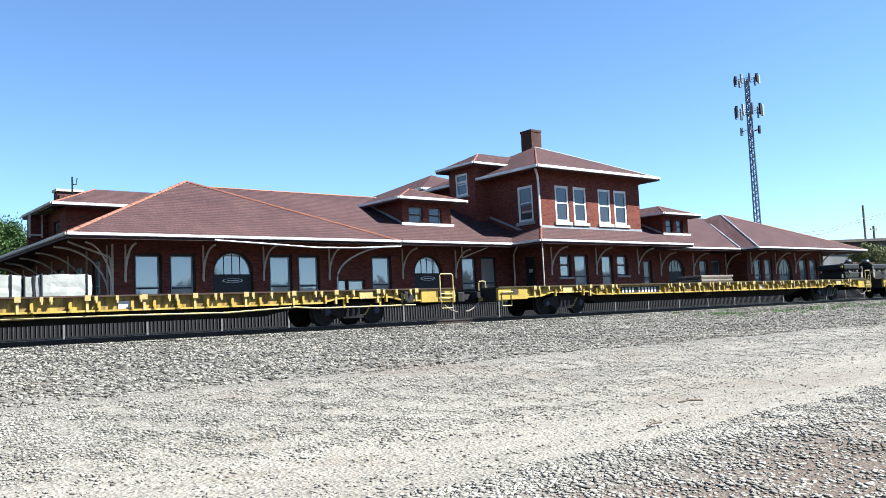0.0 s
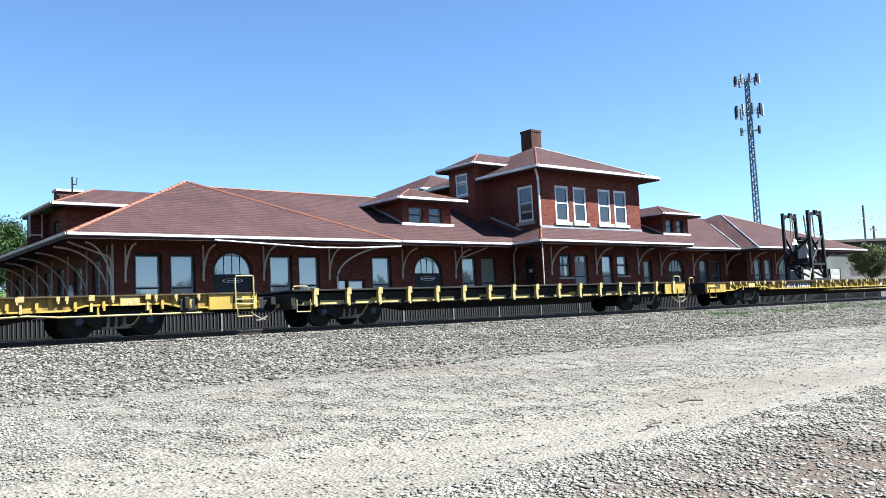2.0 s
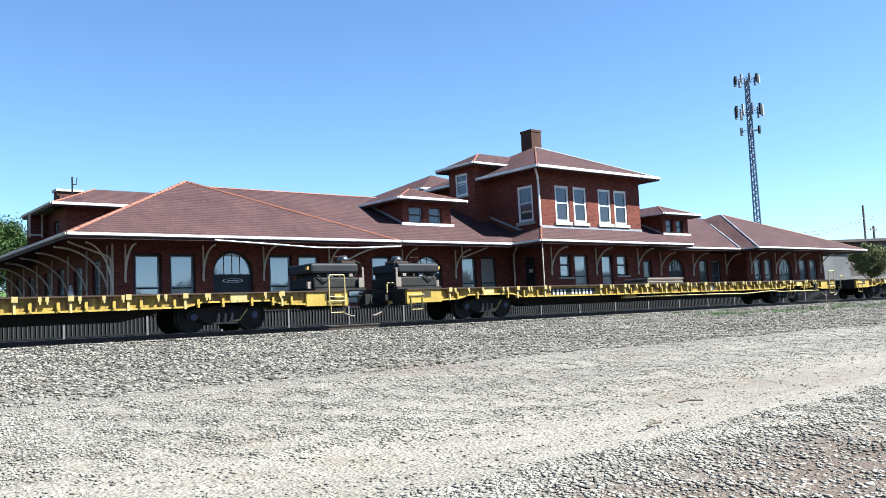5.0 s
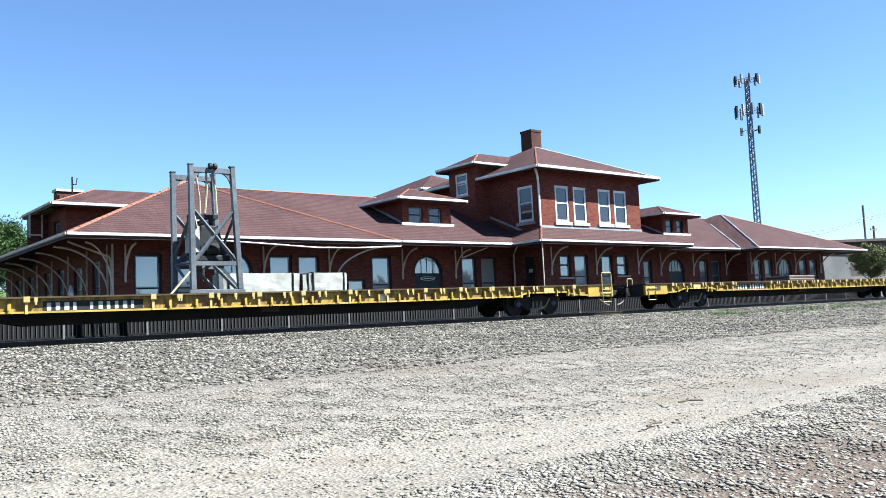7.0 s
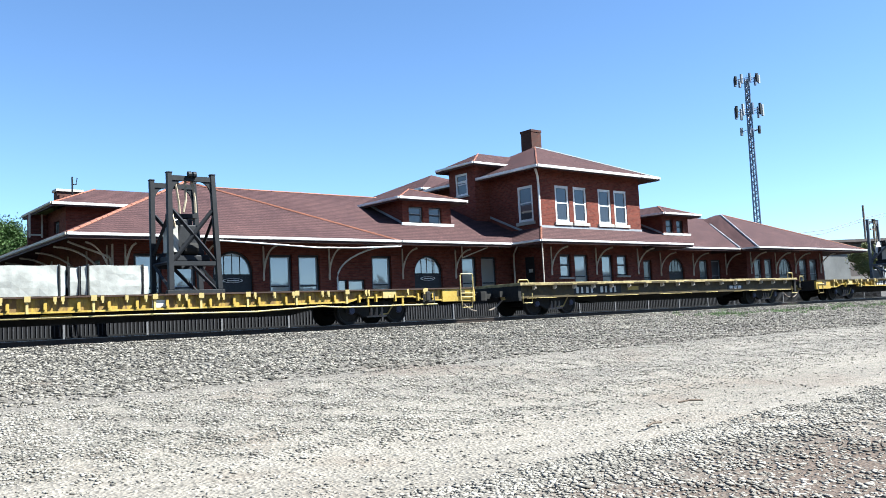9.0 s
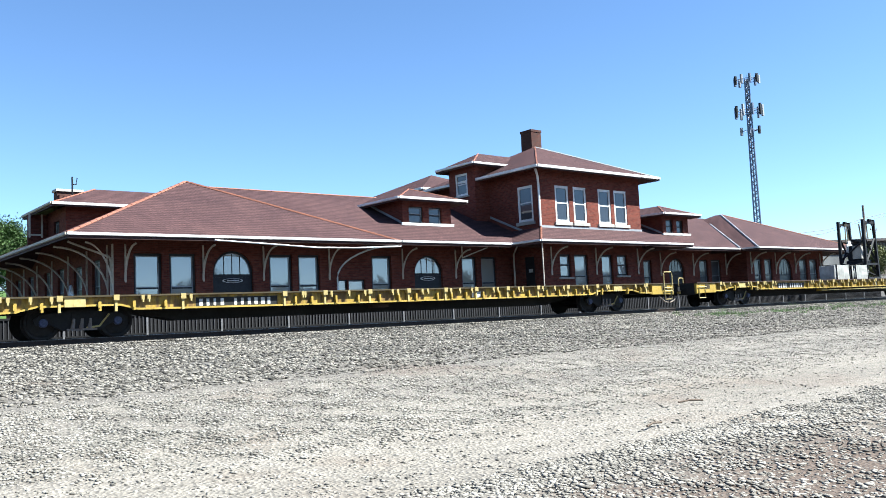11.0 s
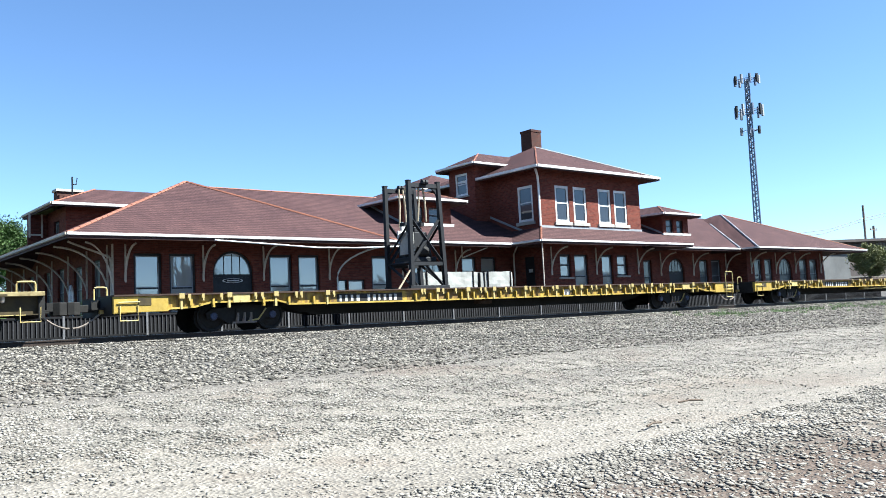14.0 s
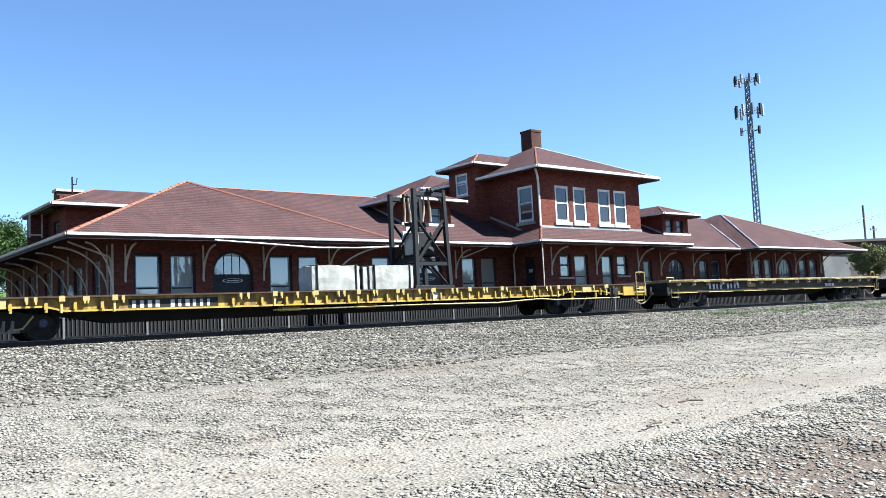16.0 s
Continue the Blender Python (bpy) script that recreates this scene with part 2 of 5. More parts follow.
def tube(bm, path, r, n=6, r_end=None):
    path = [Vector(p) for p in path]
    rings = []
    for i, p in enumerate(path):
        d = (path[min(i + 1, len(path) - 1)] - path[max(i - 1, 0)]).normalized()
        side = d.cross(Vector((0, 0, 1)) if abs(d.z) < 0.95 else Vector((1, 0, 0))).normalized()
        up = side.cross(d)
        rad = r if r_end is None else r + (r_end - r) * i / (len(path) - 1)
        rings.append([bm.verts.new(p + (side * math.cos(2 * math.pi * k / n) + up * math.sin(2 * math.pi * k / n)) * rad) for k in range(n)])
    for a, b in zip(rings, rings[1:]):
        for k in range(n):
            bm.faces.new((a[k], a[(k + 1) % n], b[(k + 1) % n], b[k]))
    bm.faces.new(rings[0][::-1])
    bm.faces.new(rings[-1])


def disc(bm, x, z, y0, y1, r, n=20, hub=None):
    """A wheel-like turned solid whose axis lies along y."""
    prof = hub or [(y0, r), (y1, r)]
    rings = [[bm.verts.new((x + rr * math.cos(2 * math.pi * k / n), yy, z + rr * math.sin(2 * math.pi * k / n))) for k in range(n)] for yy, rr in prof]
    for a, b in zip(rings, rings[1:]):
        for k in range(n):
            bm.faces.new((a[k], a[(k + 1) % n], b[(k + 1) % n], b[k]))
    bm.faces.new(rings[0][::-1])
    bm.faces.new(rings[-1])


def finish(name, bm, mat, smooth=False):
    bmesh.ops.recalc_face_normals(bm, faces=bm.faces)
    me = bpy.data.meshes.new(name)
    bm.to_mesh(me)
    bm.free()
    me.materials.append(mat)
    if smooth:
        for p in me.polygons:
            p.use_smooth = True
    return me


def part(name, bm, mat, parent, label="", bevel=0.0, smooth=False):
    ob = new(name, finish(name, bm, mat, smooth))
    ob.parent = parent
    if bevel:
        b = ob.modifiers.new("edge", "BEVEL")
        b.width, b.segments, b.limit_method = bevel, 2, "ANGLE"
    return tagged(ob, label)


def made(*boxes):
    bm = bmesh.new()
    for b in boxes:
        box(bm, *b)
    return bm


def piped(path, r, n=6):
    bm = bmesh.new()
    tube(bm, path, r, n)
    return bm


PHI = -4.45      # the track's turn from the world's x axis


def on_track(x, y, z, turn=0.0):
    """A pose in the track's own frame: x along the rails, y away from the yard."""
    return pose(0, 0, 0, 0, 0, PHI) @ pose(x, y, z, 0, 0, turn)


def thing(name, label, category, m=None, group="", kind=""):
    ob = new(name)
    ob.empty_display_size = 0.1
    if m is not None:
        ob.matrix_basis = m
    return tagged(ob, label, category, group, kind)


# ---- ground, one sheet to the horizon ----
PROFILE = [(-900, -1.4), (3, -1.4), (7, -1.3), (13, -0.8), (18, -0.45), (20.3, -0.31), (21.5, -0.16), (25.2, -0.16), (26.0, -0.1), (26.6, -0.02), (48, 0.0), (53, 0.1), (61, 2.2), (78, 4.0), (900, 6.0)]


def level(y):
    return float(np.interp(y, [p[0] for p in PROFILE], [p[1] for p in PROFILE]))


def height(x, y):
    return level(-math.sin(radians(PHI)) * x + math.cos(radians(PHI)) * y)


def make_ground():
    xs = np.concatenate(([-1500, -500, -150, -60, -25], np.arange(-10, 70, 0.4), [74, 85, 110, 160, 260, 500, 1800]))
    ys = np.concatenate(([-900, -300, -80, -20, -6], np.arange(0, 28, 0.4), np.arange(29, 80, 2.0), [92, 130, 250, 900]))
    verts = []
    for y in ys:
        for x in xs:
            near = -10 <= x <= 70 and 0 <= y <= 21.4
            bump = 0.06 * noise.noise((x * 0.35, y * 0.5, 0)) + 0.025 * noise.noise((x * 1.7, y * 1.7, 3)) if near else 0.0
            verts.append((float(x), float(y), level(y) + bump))
    n = len(xs)
    faces = [(j * n + i, j * n + i + 1, (j + 1) * n + i + 1, (j + 1) * n + i) for j in range(len(ys) - 1) for i in range(n - 1)]
    me = bpy.data.meshes.new("ground")
    me.from_pydata(verts, [], faces)
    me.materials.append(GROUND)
    me.materials.append(GRASS)
    for p in me.polygons:
        p.use_smooth = True
        if ys[p.index // (n - 1)] >= 50 and xs[p.index % (n - 1)] < 40:
            p.material_index = 1
    g = new("ground", me)
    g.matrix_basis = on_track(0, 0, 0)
    return tagged(g, "pale grey crushed stone yard with dirt wheel tracks", "ground", kind="structure")


make_ground()

# ---- the track ----
SIDE, GAUGE = 21.85, 0.72
TRACK_Y = SIDE + 1.45
for sign, text in ((-1, "worn steel rail spiked to dark ties in ballast"), (1, "worn steel rail beside the platform fence")):
    y = TRACK_Y + sign * GAUGE
    rail = thing("rail", text, "rail", on_track(0, 0, 0), kind="structure", group="rails of the track")
    part("rail_web", made((-120, 200, y - 0.07, y + 0.07, -0.165, -0.145), (-120, 200, y - 0.012, y + 0.012, -0.145, -0.04), (-120, 200, y - 0.034, y + 0.034, -0.04, -0.008)), RAIL, rail)
    part("rail_head", made((-120, 200, y - 0.028, y + 0.028, -0.008, 0.0)), RAILHEAD, rail, "polished running surface")

ties = thing("track_ties", "dark creosoted timber ties bedded in grey ballast", "ties", on_track(0, 0, 0), kind="structure")
tie_mesh = finish("tie", made((-0.115, 0.115, -1.3, 1.3, -0.17, 0.0)), TIE)
for i in range(120):
    o = new("tie", tie_mesh)
    o.parent = ties
    o.matrix_basis = pose(-4 + i * 0.52 + random.uniform(-0.03, 0.03), TRACK_Y + random.uniform(-0.04, 0.04), -0.128, 0, 0, random.uniform(-1, 1))

# ---- platform fence behind the track ----
FENCE_Y, BAY = 26.2, 2.42
post_mesh = finish("post", made((-0.03, 0.03, -0.03, 0.03, -0.06, 0.68)), FENCEPOST)
slat_mesh = finish("slat", made((-0.014, 0.014, -0.01, 0.01, 0.05, 0.6)), SLAT)
for i in range(24):
    x = -0.95 + i * BAY
    bay = thing("fence_panel", "low dark slatted metal fence on the platform edge", "fence", on_track(x, FENCE_Y, 0.0), "panels of the platform fence")
    o = new("post", post_mesh)
    o.parent = bay
    tagged(o, "pale galvanised post")
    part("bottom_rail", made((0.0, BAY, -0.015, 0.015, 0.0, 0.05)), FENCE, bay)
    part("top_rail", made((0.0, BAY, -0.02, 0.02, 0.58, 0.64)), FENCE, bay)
    # added near-black sheet: the darkness between the slats is put into its colour
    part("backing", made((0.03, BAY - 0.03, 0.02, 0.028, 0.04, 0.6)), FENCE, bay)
    for k in range(19):
        o = new("slat", slat_mesh)
        o.parent = bay
        o.location = (0.12 + k * 0.121, 0, 0)

platform = part("pavement", made((-20, 80, 26.6, 50, -0.3, 0.04)), PAVING, None)
platform.matrix_basis = on_track(0, 0, 0)
tagged(platform, "dark asphalt platform paving beside the brick depot", "pavement", kind="structure")

# ---- the depot ----
TURN = -3.054
depot = thing("depot_building", "long red brick railway depot with brown tiled hip roofs", "building", pose(0, 0, 0, 0, 0, TURN))
FRONT = 32.44


def front_at(y0):
    return lambda s, d, z: (s, y0 + d, z)


def left_at(x0):
    return lambda s, d, z: (x0 + d, s, z)


def arch_points(a, b, crown, n=14):
    r, c = (b - a) / 2, (a + b) / 2
    return [(c + r * math.cos(math.pi * k / n), crown - r + r * math.sin(math.pi * k / n)) for k in range(n + 1)]


def wall(name, at, s0, s1, z0, z1, openings=(), thick=0.32, label=""):
    """Openings: (s0, s1, z0, z1, arched), left to right."""
    bm = bmesh.new()
    marks = sorted({s0, s1} | {v for o in openings for v in o[:2]})
    rows = sorted({z0, z1} | {v for o in openings for v in o[2:4]} | {o[3] - (o[1] - o[0]) / 2 for o in openings if o[4]})
    for sa, sb in zip(marks, marks[1:]):
        for za, zb in zip(rows, rows[1:]):
            if not any(o[0] <= sa < o[1] and o[2] <= za < o[3] for o in openings):
                box(bm, sa, sb, 0, thick, za, zb, at)
    for a, b, c, d, arched in openings:
        if arched:
            pts = arch_points(a, b, d)
            for (sa, za), (sb, zb) in zip(pts, pts[1:]):
                q = [at(sa, 0, za), at(sb, 0, zb), at(sb, 0, d), at(sa, 0, d)]
                if d - max(za, zb) < 1e-4:
                    q = [at(sa, 0, za), at(sb, 0, zb), at(sa, 0, d)] if d - zb < 1e-4 else [at(sa, 0, za), at(sb, 0, zb), at(sb, 0, d)]
                slab(bm, q, Vector(at(0, thick, 0)) - Vector(at(0, 0, 0)))
    bmesh.ops.remove_doubles(bm, verts=bm.verts, dist=1e-4)
    return part(name, bm, BRICK, depot, label)


def window(at, a, b, c, d, arched=False, frame_mat=DARKFRAME, pane_mat=PANE, rail=None, fw=0.09, sill=None, deep=0.1):
    """A window in an opening: frame set back in the reveal, glass behind it, a meeting rail and a sill."""
    bm = bmesh.new()
    e, f = deep, deep + 0.09
    if arched:
        box(bm, a, a + fw, e, f, c, d - (b - a) / 2, at)
        box(bm, b - fw, b, e, f, c, d - (b - a) / 2, at)
        out, inn = arch_points(a, b, d), arch_points(a + fw, b - fw, d - fw)
        push = Vector(at(0, f - e, 0)) - Vector(at(0, 0, 0))
        for i in range(len(out) - 1):
            slab(bm, [at(out[i][0], e, out[i][1]), at(out[i + 1][0], e, out[i + 1][1]), at(inn[i + 1][0], e, inn[i + 1][1]), at(inn[i][0], e, inn[i][1])], push)
    else:
        box(bm, a, a + fw, e, f, c, d, at)
        box(bm, b - fw, b, e, f, c, d, at)
        box(bm, a + fw, b - fw, e, f, d - fw, d, at)
    box(bm, a + fw, b - fw, e, f, c, c + fw, at)
    w = part("window", bm, frame_mat, depot)
    z_rail = rail if rail else (c + d) / 2
    if frame_mat is DARKFRAME and b - a > 0.8:
        bm, t = bmesh.new(), 0.035
        p0, p1, q0, q1 = a + fw, b - fw, c + fw, d - fw
        if arched:
            out, inn = arch_points(p0, p1, q1), arch_points(p0 + t, p1 - t, q1 - t)
            for i in range(len(out) - 1):
                slab(bm, [at(out[i][0], e + 0.03, out[i][1]), at(out[i + 1][0], e + 0.03, out[i + 1][1]), at(inn[i + 1][0], e + 0.03, inn[i + 1][1]), at(inn[i][0], e + 0.03, inn[i][1])], Vector(at(0, 0.02, 0)) - Vector(at(0, 0, 0)))
        else:
            for s0, s1, z0, z1 in ((p0, p0 + t, q0, q1), (p1 - t, p1, q0, q1), (p0 + t, p1 - t, q1 - t, q1), (p0 + t, p1 - t, z_rail + 0.03, z_rail + 0.03 + t)):
                box(bm, s0, s1, e + 0.008, e + 0.034, z0, z1, at)
        part("sash", bm, LEAD, w, "pale grey inner sash")
    bm = bmesh.new()
    box(bm, a + fw, b - fw, e + 0.012, f - 0.012, z_rail - 0.03, z_rail + 0.03, at)
    part("meeting_rail", bm, frame_mat, w)
    bm = bmesh.new()
    if arched:
        pts = [(a + fw, c + fw), (b - fw, c + fw)] + arch_points(a + fw, b - fw, d - fw)
        slab(bm, [at(s, f - 0.05, z) for s, z in pts], (Vector(at(0, 0.01, 0)) - Vector(at(0, 0, 0))))
    else:
        box(bm, a + fw, b - fw, f - 0.05, f - 0.04, c + fw, d - fw, at)
    part("pane", bm, pane_mat, w)
    if arched:
        bm = bmesh.new()
        mid = (a + b) / 2
        for s in (a + (b - a) * 0.3, mid, b - (b - a) * 0.3):
            top = d - fw - 0.03 - ((b - a) / 2 - math.sqrt(max(0.01, ((b - a) / 2) ** 2 - (s - mid) ** 2)))
            box(bm, s - 0.018, s + 0.018, e + 0.03, f - 0.045, z_rail, top, at)
        part("glazing_bar", bm, frame_mat, w)
    if sill:
        bm = bmesh.new()
        box(bm, a - 0.12, b + 0.12, -0.09, 0.09, c - sill, c - 0.004, at)
        part("sill", bm, STONE, w, "pale stone sill", 0.015)
    return w


def doorway(at, a, b, z0, z1, sign=True):
    bm = bmesh.new()
    box(bm, a, b, 0.12, 0.2, z0, z1, at)
    d = part("door", bm, DARKFRAME, depot, "dark painted panelled door")
    bm = bmesh.new()
    for s in (a + (b - a) * 0.08, a + (b - a) * 0.54):
        box(bm, s, s + (b - a) * 0.38, 0.1, 0.125, z0 + 0.15, z0 + 0.9, at)
    part("door_panel", bm, DARKFRAME, d)
    if sign:
        c, zc = (a + b) / 2, z1 - 0.14
        for grow, y0, mat, text in ((1.0, 0.075, TRIM, "pale oval sign plate"), (0.86, 0.06, BLACK, "dark face of the oval sign")):
            bm = bmesh.new()
            slab(bm, [at(c + 0.46 * grow * math.cos(k * math.pi / 10), y0, zc + (0.11 * grow - 0.012) * math.sin(k * math.pi / 10)) for k in range(20)], Vector(at(0, 0.014, 0)) - Vector(at(0, 0, 0)))
            part("sign_plate", bm, mat, d, text)
        bm = bmesh.new()
        box(bm, c - 0.27, c + 0.27, 0.05, 0.058, zc - 0.028, zc + 0.028, at)
        part("lettering_bar", bm, WHITE, d)


fa = front_at(FRONT)
tall = [(11.31, 12.23), (12.71, 13.61), (17.06, 17.99), (18.46, 19.38), (22.36, 23.31), (27.91, 28.72), (29.23, 30.11)]
low = [(20.37, 20.88), (21.0, 21.84)]
arches = [(14.53, 16.12, 3.14), (24.87, 26.43, 3.05)]
holes = sorted([(a - 0.09, b + 0.09, 0.7, 3.1, False) for a, b in tall] + [(a - 0.04, b + 0.04, 0.9, 1.99, False) for a, b in low] + [(a - 0.1, b + 0.1, 0.05, c + 0.1, True) for a, b, c in arches])
wall("front_wall", fa, 10.44, 31.33, 0.0, 4.25, holes)
for a, b in tall:
    window(fa, a - 0.09, b + 0.09, 0.7, 3.1, rail=1.74, sill=0.12)
for a, b in low:
    window(fa, a - 0.04, b + 0.04, 0.9, 1.99, fw=0.05, rail=1.2)
for a, b, c in arches:
    window(fa, a - 0.1, b + 0.1, 2.15, c + 0.1, True, rail=2.24)
    doorway(fa, a - 0.1, b + 0.1, 0.05, 2.148)

la = left_at(10.44)
side_holes = [(34.0, 35.0, 0.7, 3.0, False), (36.4, 37.5, 0.05, 2.9, False), (39.0, 40.0, 0.7, 3.0, False), (41.2, 42.2, 0.7, 3.0, False), (44.2, 45.2, 0.7, 3.0, False), (46.8, 47.8, 0.7, 3.0, False)]
wall("left_wall", la, 32.765, 50.0, 0.0, 4.25, side_holes)
for a, b, c, d, _ in side_holes:
    window(la, a, b, c, d, rail=1.9, pane_mat=UPPERPANE)

# the two-storey bay
BAY_Y, BX0, BX1 = 30.1, 31.33, 39.6
fb, lb = front_at(BAY_Y), left_at(BX0)
low_bay = [(32.6, 33.44, 1.86, 3.07, False), (33.73, 34.8, 0.7, 3.07, False), (35.95, 36.88, 0.7, 3.07, False), (37.25, 38.16, 1.92, 3.07, False)]
up_bay = [(32.5, 33.56, 4.78, 6.72, False), (33.92, 34.97, 4.78, 6.72, False), (35.95, 37.01, 4.78, 6.72, False), (37.31, 38.41, 4.78, 6.72, False)]
wall("bay_lower_wall", fb, BX0, BX1, 0.0, 4.35, low_bay)
wall("bay_upper_wall", fb, BX0, BX1, 4.35, 7.7, up_bay)
for a, b, c, d, _ in low_bay:
    window(fb, a, b, c, d, rail=1.9 if c < 1 else 2.5, sill=0.1)
for a, b, c, d, _ in up_bay:
    window(fb, a, b, c, d, frame_mat=TRIM, pane_mat=UPPERPANE, rail=5.8, fw=0.13, sill=0.18, deep=0.03)
wall("bay_side_lower_wall", lb, BAY_Y + 0.325, 38.4, 0.0, 4.35, [(30.73, 31.5, 0.05, 3.0, False)])
wall("bay_side_upper_wall", lb, BAY_Y + 0.325, 38.4, 4.35, 7.7, [(30.6, 31.72, 4.86, 6.75, False)])
window(lb, 30.6, 31.72, 4.86, 6.75, frame_mat=TRIM, pane_mat=UPPERPANE, rail=5.85, fw=0.13, sill=0.18, deep=0.03)
doorway(lb, 30.73, 31.5, 0.05, 3.0, False)
bm = bmesh.new()
box(bm, 30.97, 31.26, 0.1, 0.118, 2.18, 2.36, lb)
part("notice", bm, WHITE, depot, "small white notice on the dark door")
rb = lambda s, d, z: (BX1 - d, s, z)
wall("bay_right_wall", rb, BAY_Y + 0.325, 38.4, 0.0, 7.7)
wall("bay_rear_wall", front_at(38.1), BX0 + 0.325, BX1 - 0.325, 0.0, 7.7)

# the wing beyond the bay and the far pavilion
fr = front_at(32.07)
right_holes = [(42.0, 43.0, 0.7, 2.97, False), (44.75, 46.4, 0.05, 3.1, True), (48.1, 49.07, 0.7, 3.02, False), (49.46, 50.6, 0.7, 3.02, False)]
wall("right_wing_wall", fr, BX1, 51.7, 0.0, 4.25, right_holes)
for a, b, c, d, r in right_holes:
    window(fr, a, b, 2.15 if r else c, d, r, rail=2.24 if r else 1.9, pane_mat=UPPERPANE)
    if r:
        doorway(fr, a, b, 0.05, 2.148, False)
fp = front_at(30.8)
pav_holes = [(52.62, 53.6, 0.7, 3.02, False), (53.95, 54.95, 0.7, 3.02, False), (55.85, 57.6, 0.7, 3.1, True), (58.7, 59.82, 0.7, 3.02, False), (60.2, 61.33, 0.7, 3.02, False)]
wall("far_pavilion_wall", fp, 51.7, 62.3, 0.0, 4.25, pav_holes)
for a, b, c, d, r in pav_holes:
    window(fp, a, b, c, d, r, rail=1.9, pane_mat=UPPERPANE)
wall("far_pavilion_side_wall", left_at(51.7), 31.125, 42.0, 0.0, 4.25)
wall("far_pavilion_end_wall", lambda s, d, z: (62.3 - d, s, z), 31.125, 42.0, 0.0, 4.25)
wall("rear_wall", front_at(42.4), 10.765, 62.3, 0.0, 4.25)


def roof(name, faces, soffit=True, thick=0.13):
    bm = bmesh.new()
    for f in faces:
        slab(bm, f, (0, 0, -thick))
    r = part(name, bm, TILE, depot)
    if soffit:
        bm = bmesh.new()
        for f in faces:
            slab(bm, [Vector(p) - Vector((0, 0, thick + 0.004)) for p in f], (0, 0, -0.03))
        part("soffit", bm, SOFFIT, r, "brown boarded underside")
    return r


def hip(x0, x1, y0, y1, z, ax, ay, bx, by, top):
    """Four slopes over a rectangle, with the ridge from (ax, ay) to (bx, by)."""
    a, b, c, d = (x0, y0, z), (x1, y0, z), (x1, y1, z), (x0, y1, z)
    p, q = (ax, ay, top), (bx, by, top)
    if abs(ax - bx) < 0.01:
        return [[a, b, p], [b, c, q, p], [c, d, q], [d, a, p, q]], [(a, p), (b, p), (c, q), (d, q), (p, q)]
    return [[a, b, q, p], [b, c, q], [c, d, p, q], [d, a, p]], [(a, p), (b, q), (c, q), (d, p), (p, q)]


def caps(lines, mat=RIDGE, r=0.085, label=""):
    for a, b in lines:
        a, b = Vector(a), Vector(b)
        n = max(2, int((b - a).length / 0.4))
        bm = bmesh.new()
        for i in range(n):
            tube(bm, [a.lerp(b, i / n), a.lerp(b, (i + 0.97) / n)], r, 6, r * 0.86)
        part("ridge_cap", bm, mat, depot, label)


def gutter(points, h=0.09, mat=TRIM):
    for p, q in zip(points, points[1:]):
        p, q = Vector(p), Vector(q)
        d = (q - p).normalized()
        n = Vector((d.y, -d.x, 0)) * 0.07
        bm = bmesh.new()
        slab(bm, [p + Vector((0, 0, 0.03)), q + Vector((0, 0, 0.03)), q + n + Vector((0, 0, 0.05)), p + n + Vector((0, 0, 0.05))], (0, 0, -h))
        part("gutter", bm, mat, depot, "white eave gutter")


EAVE = 3.56
faces, hips = hip(8.2, 22.35, 30.2, 44.4, EAVE, 15.28, 37.1, 15.28, 37.4, 6.86)
roof("pavilion_roof", faces)
caps(hips[:2], RIDGE, 0.078, "orange clay hip tiles")
roof("rear_lean_roof", [[(8.2, 53.0, EAVE), (8.2, 44.4, EAVE), (11.88, 44.4, 5.27), (11.88, 53.0, 5.27)]])
gutter([(8.2, 53.0, EAVE), (8.2, 30.2, EAVE)], 0.09, TIMBER)
gutter([(8.2, 30.2, EAVE), (22.35, 30.2, EAVE)])
RIDGE_Y, RIDGE_Z = 37.4, 6.72
roof("main_roof", [[(15.3, 30.2, EAVE), (31.3, 30.2, EAVE), (31.3, RIDGE_Y, RIDGE_Z), (15.3, RIDGE_Y, RIDGE_Z)], [(15.3, RIDGE_Y, RIDGE_Z), (31.3, RIDGE_Y, RIDGE_Z), (31.3, 44.6, EAVE), (15.3, 44.6, EAVE)]])
caps([((15.7, RIDGE_Y, RIDGE_Z), (31.3, RIDGE_Y, RIDGE_Z))], RIDGE, 0.055)
gutter([(22.43, 30.2, EAVE), (29.25, 30.2, EAVE)])
roof("right_wing_roof", [[(39.6, 29.83, EAVE), (57, 29.83, EAVE), (57, RIDGE_Y, RIDGE_Z), (39.6, RIDGE_Y, RIDGE_Z)], [(39.6, RIDGE_Y, RIDGE_Z), (57, RIDGE_Y, RIDGE_Z), (57, 44.6, EAVE), (39.6, 44.6, EAVE)]])
caps([((39.6, RIDGE_Y, RIDGE_Z), (56, RIDGE_Y, RIDGE_Z))], TILE)
gutter([(41.9, 29.83, EAVE), (49.4, 29.83, EAVE)])
faces, hips = hip(49.46, 64.6, 28.56, 43.6, EAVE, 57.1, 35.9, 57.1, 36.4, 6.84)
roof("far_pavilion_roof", faces)
caps([hips[0]], LEAD, 0.07)
caps([hips[1]], RIDGE, 0.07)
caps([((49.5, 29.9, EAVE + 0.05), (55.3, RIDGE_Y - 1.7, RIDGE_Z - 0.72))], LEAD, 0.09, "pale metal valley flashing")
gutter([(49.46, 29.7, EAVE), (49.46, 28.56, EAVE), (64.6, 28.56, EAVE), (64.6, 43.6, EAVE)])
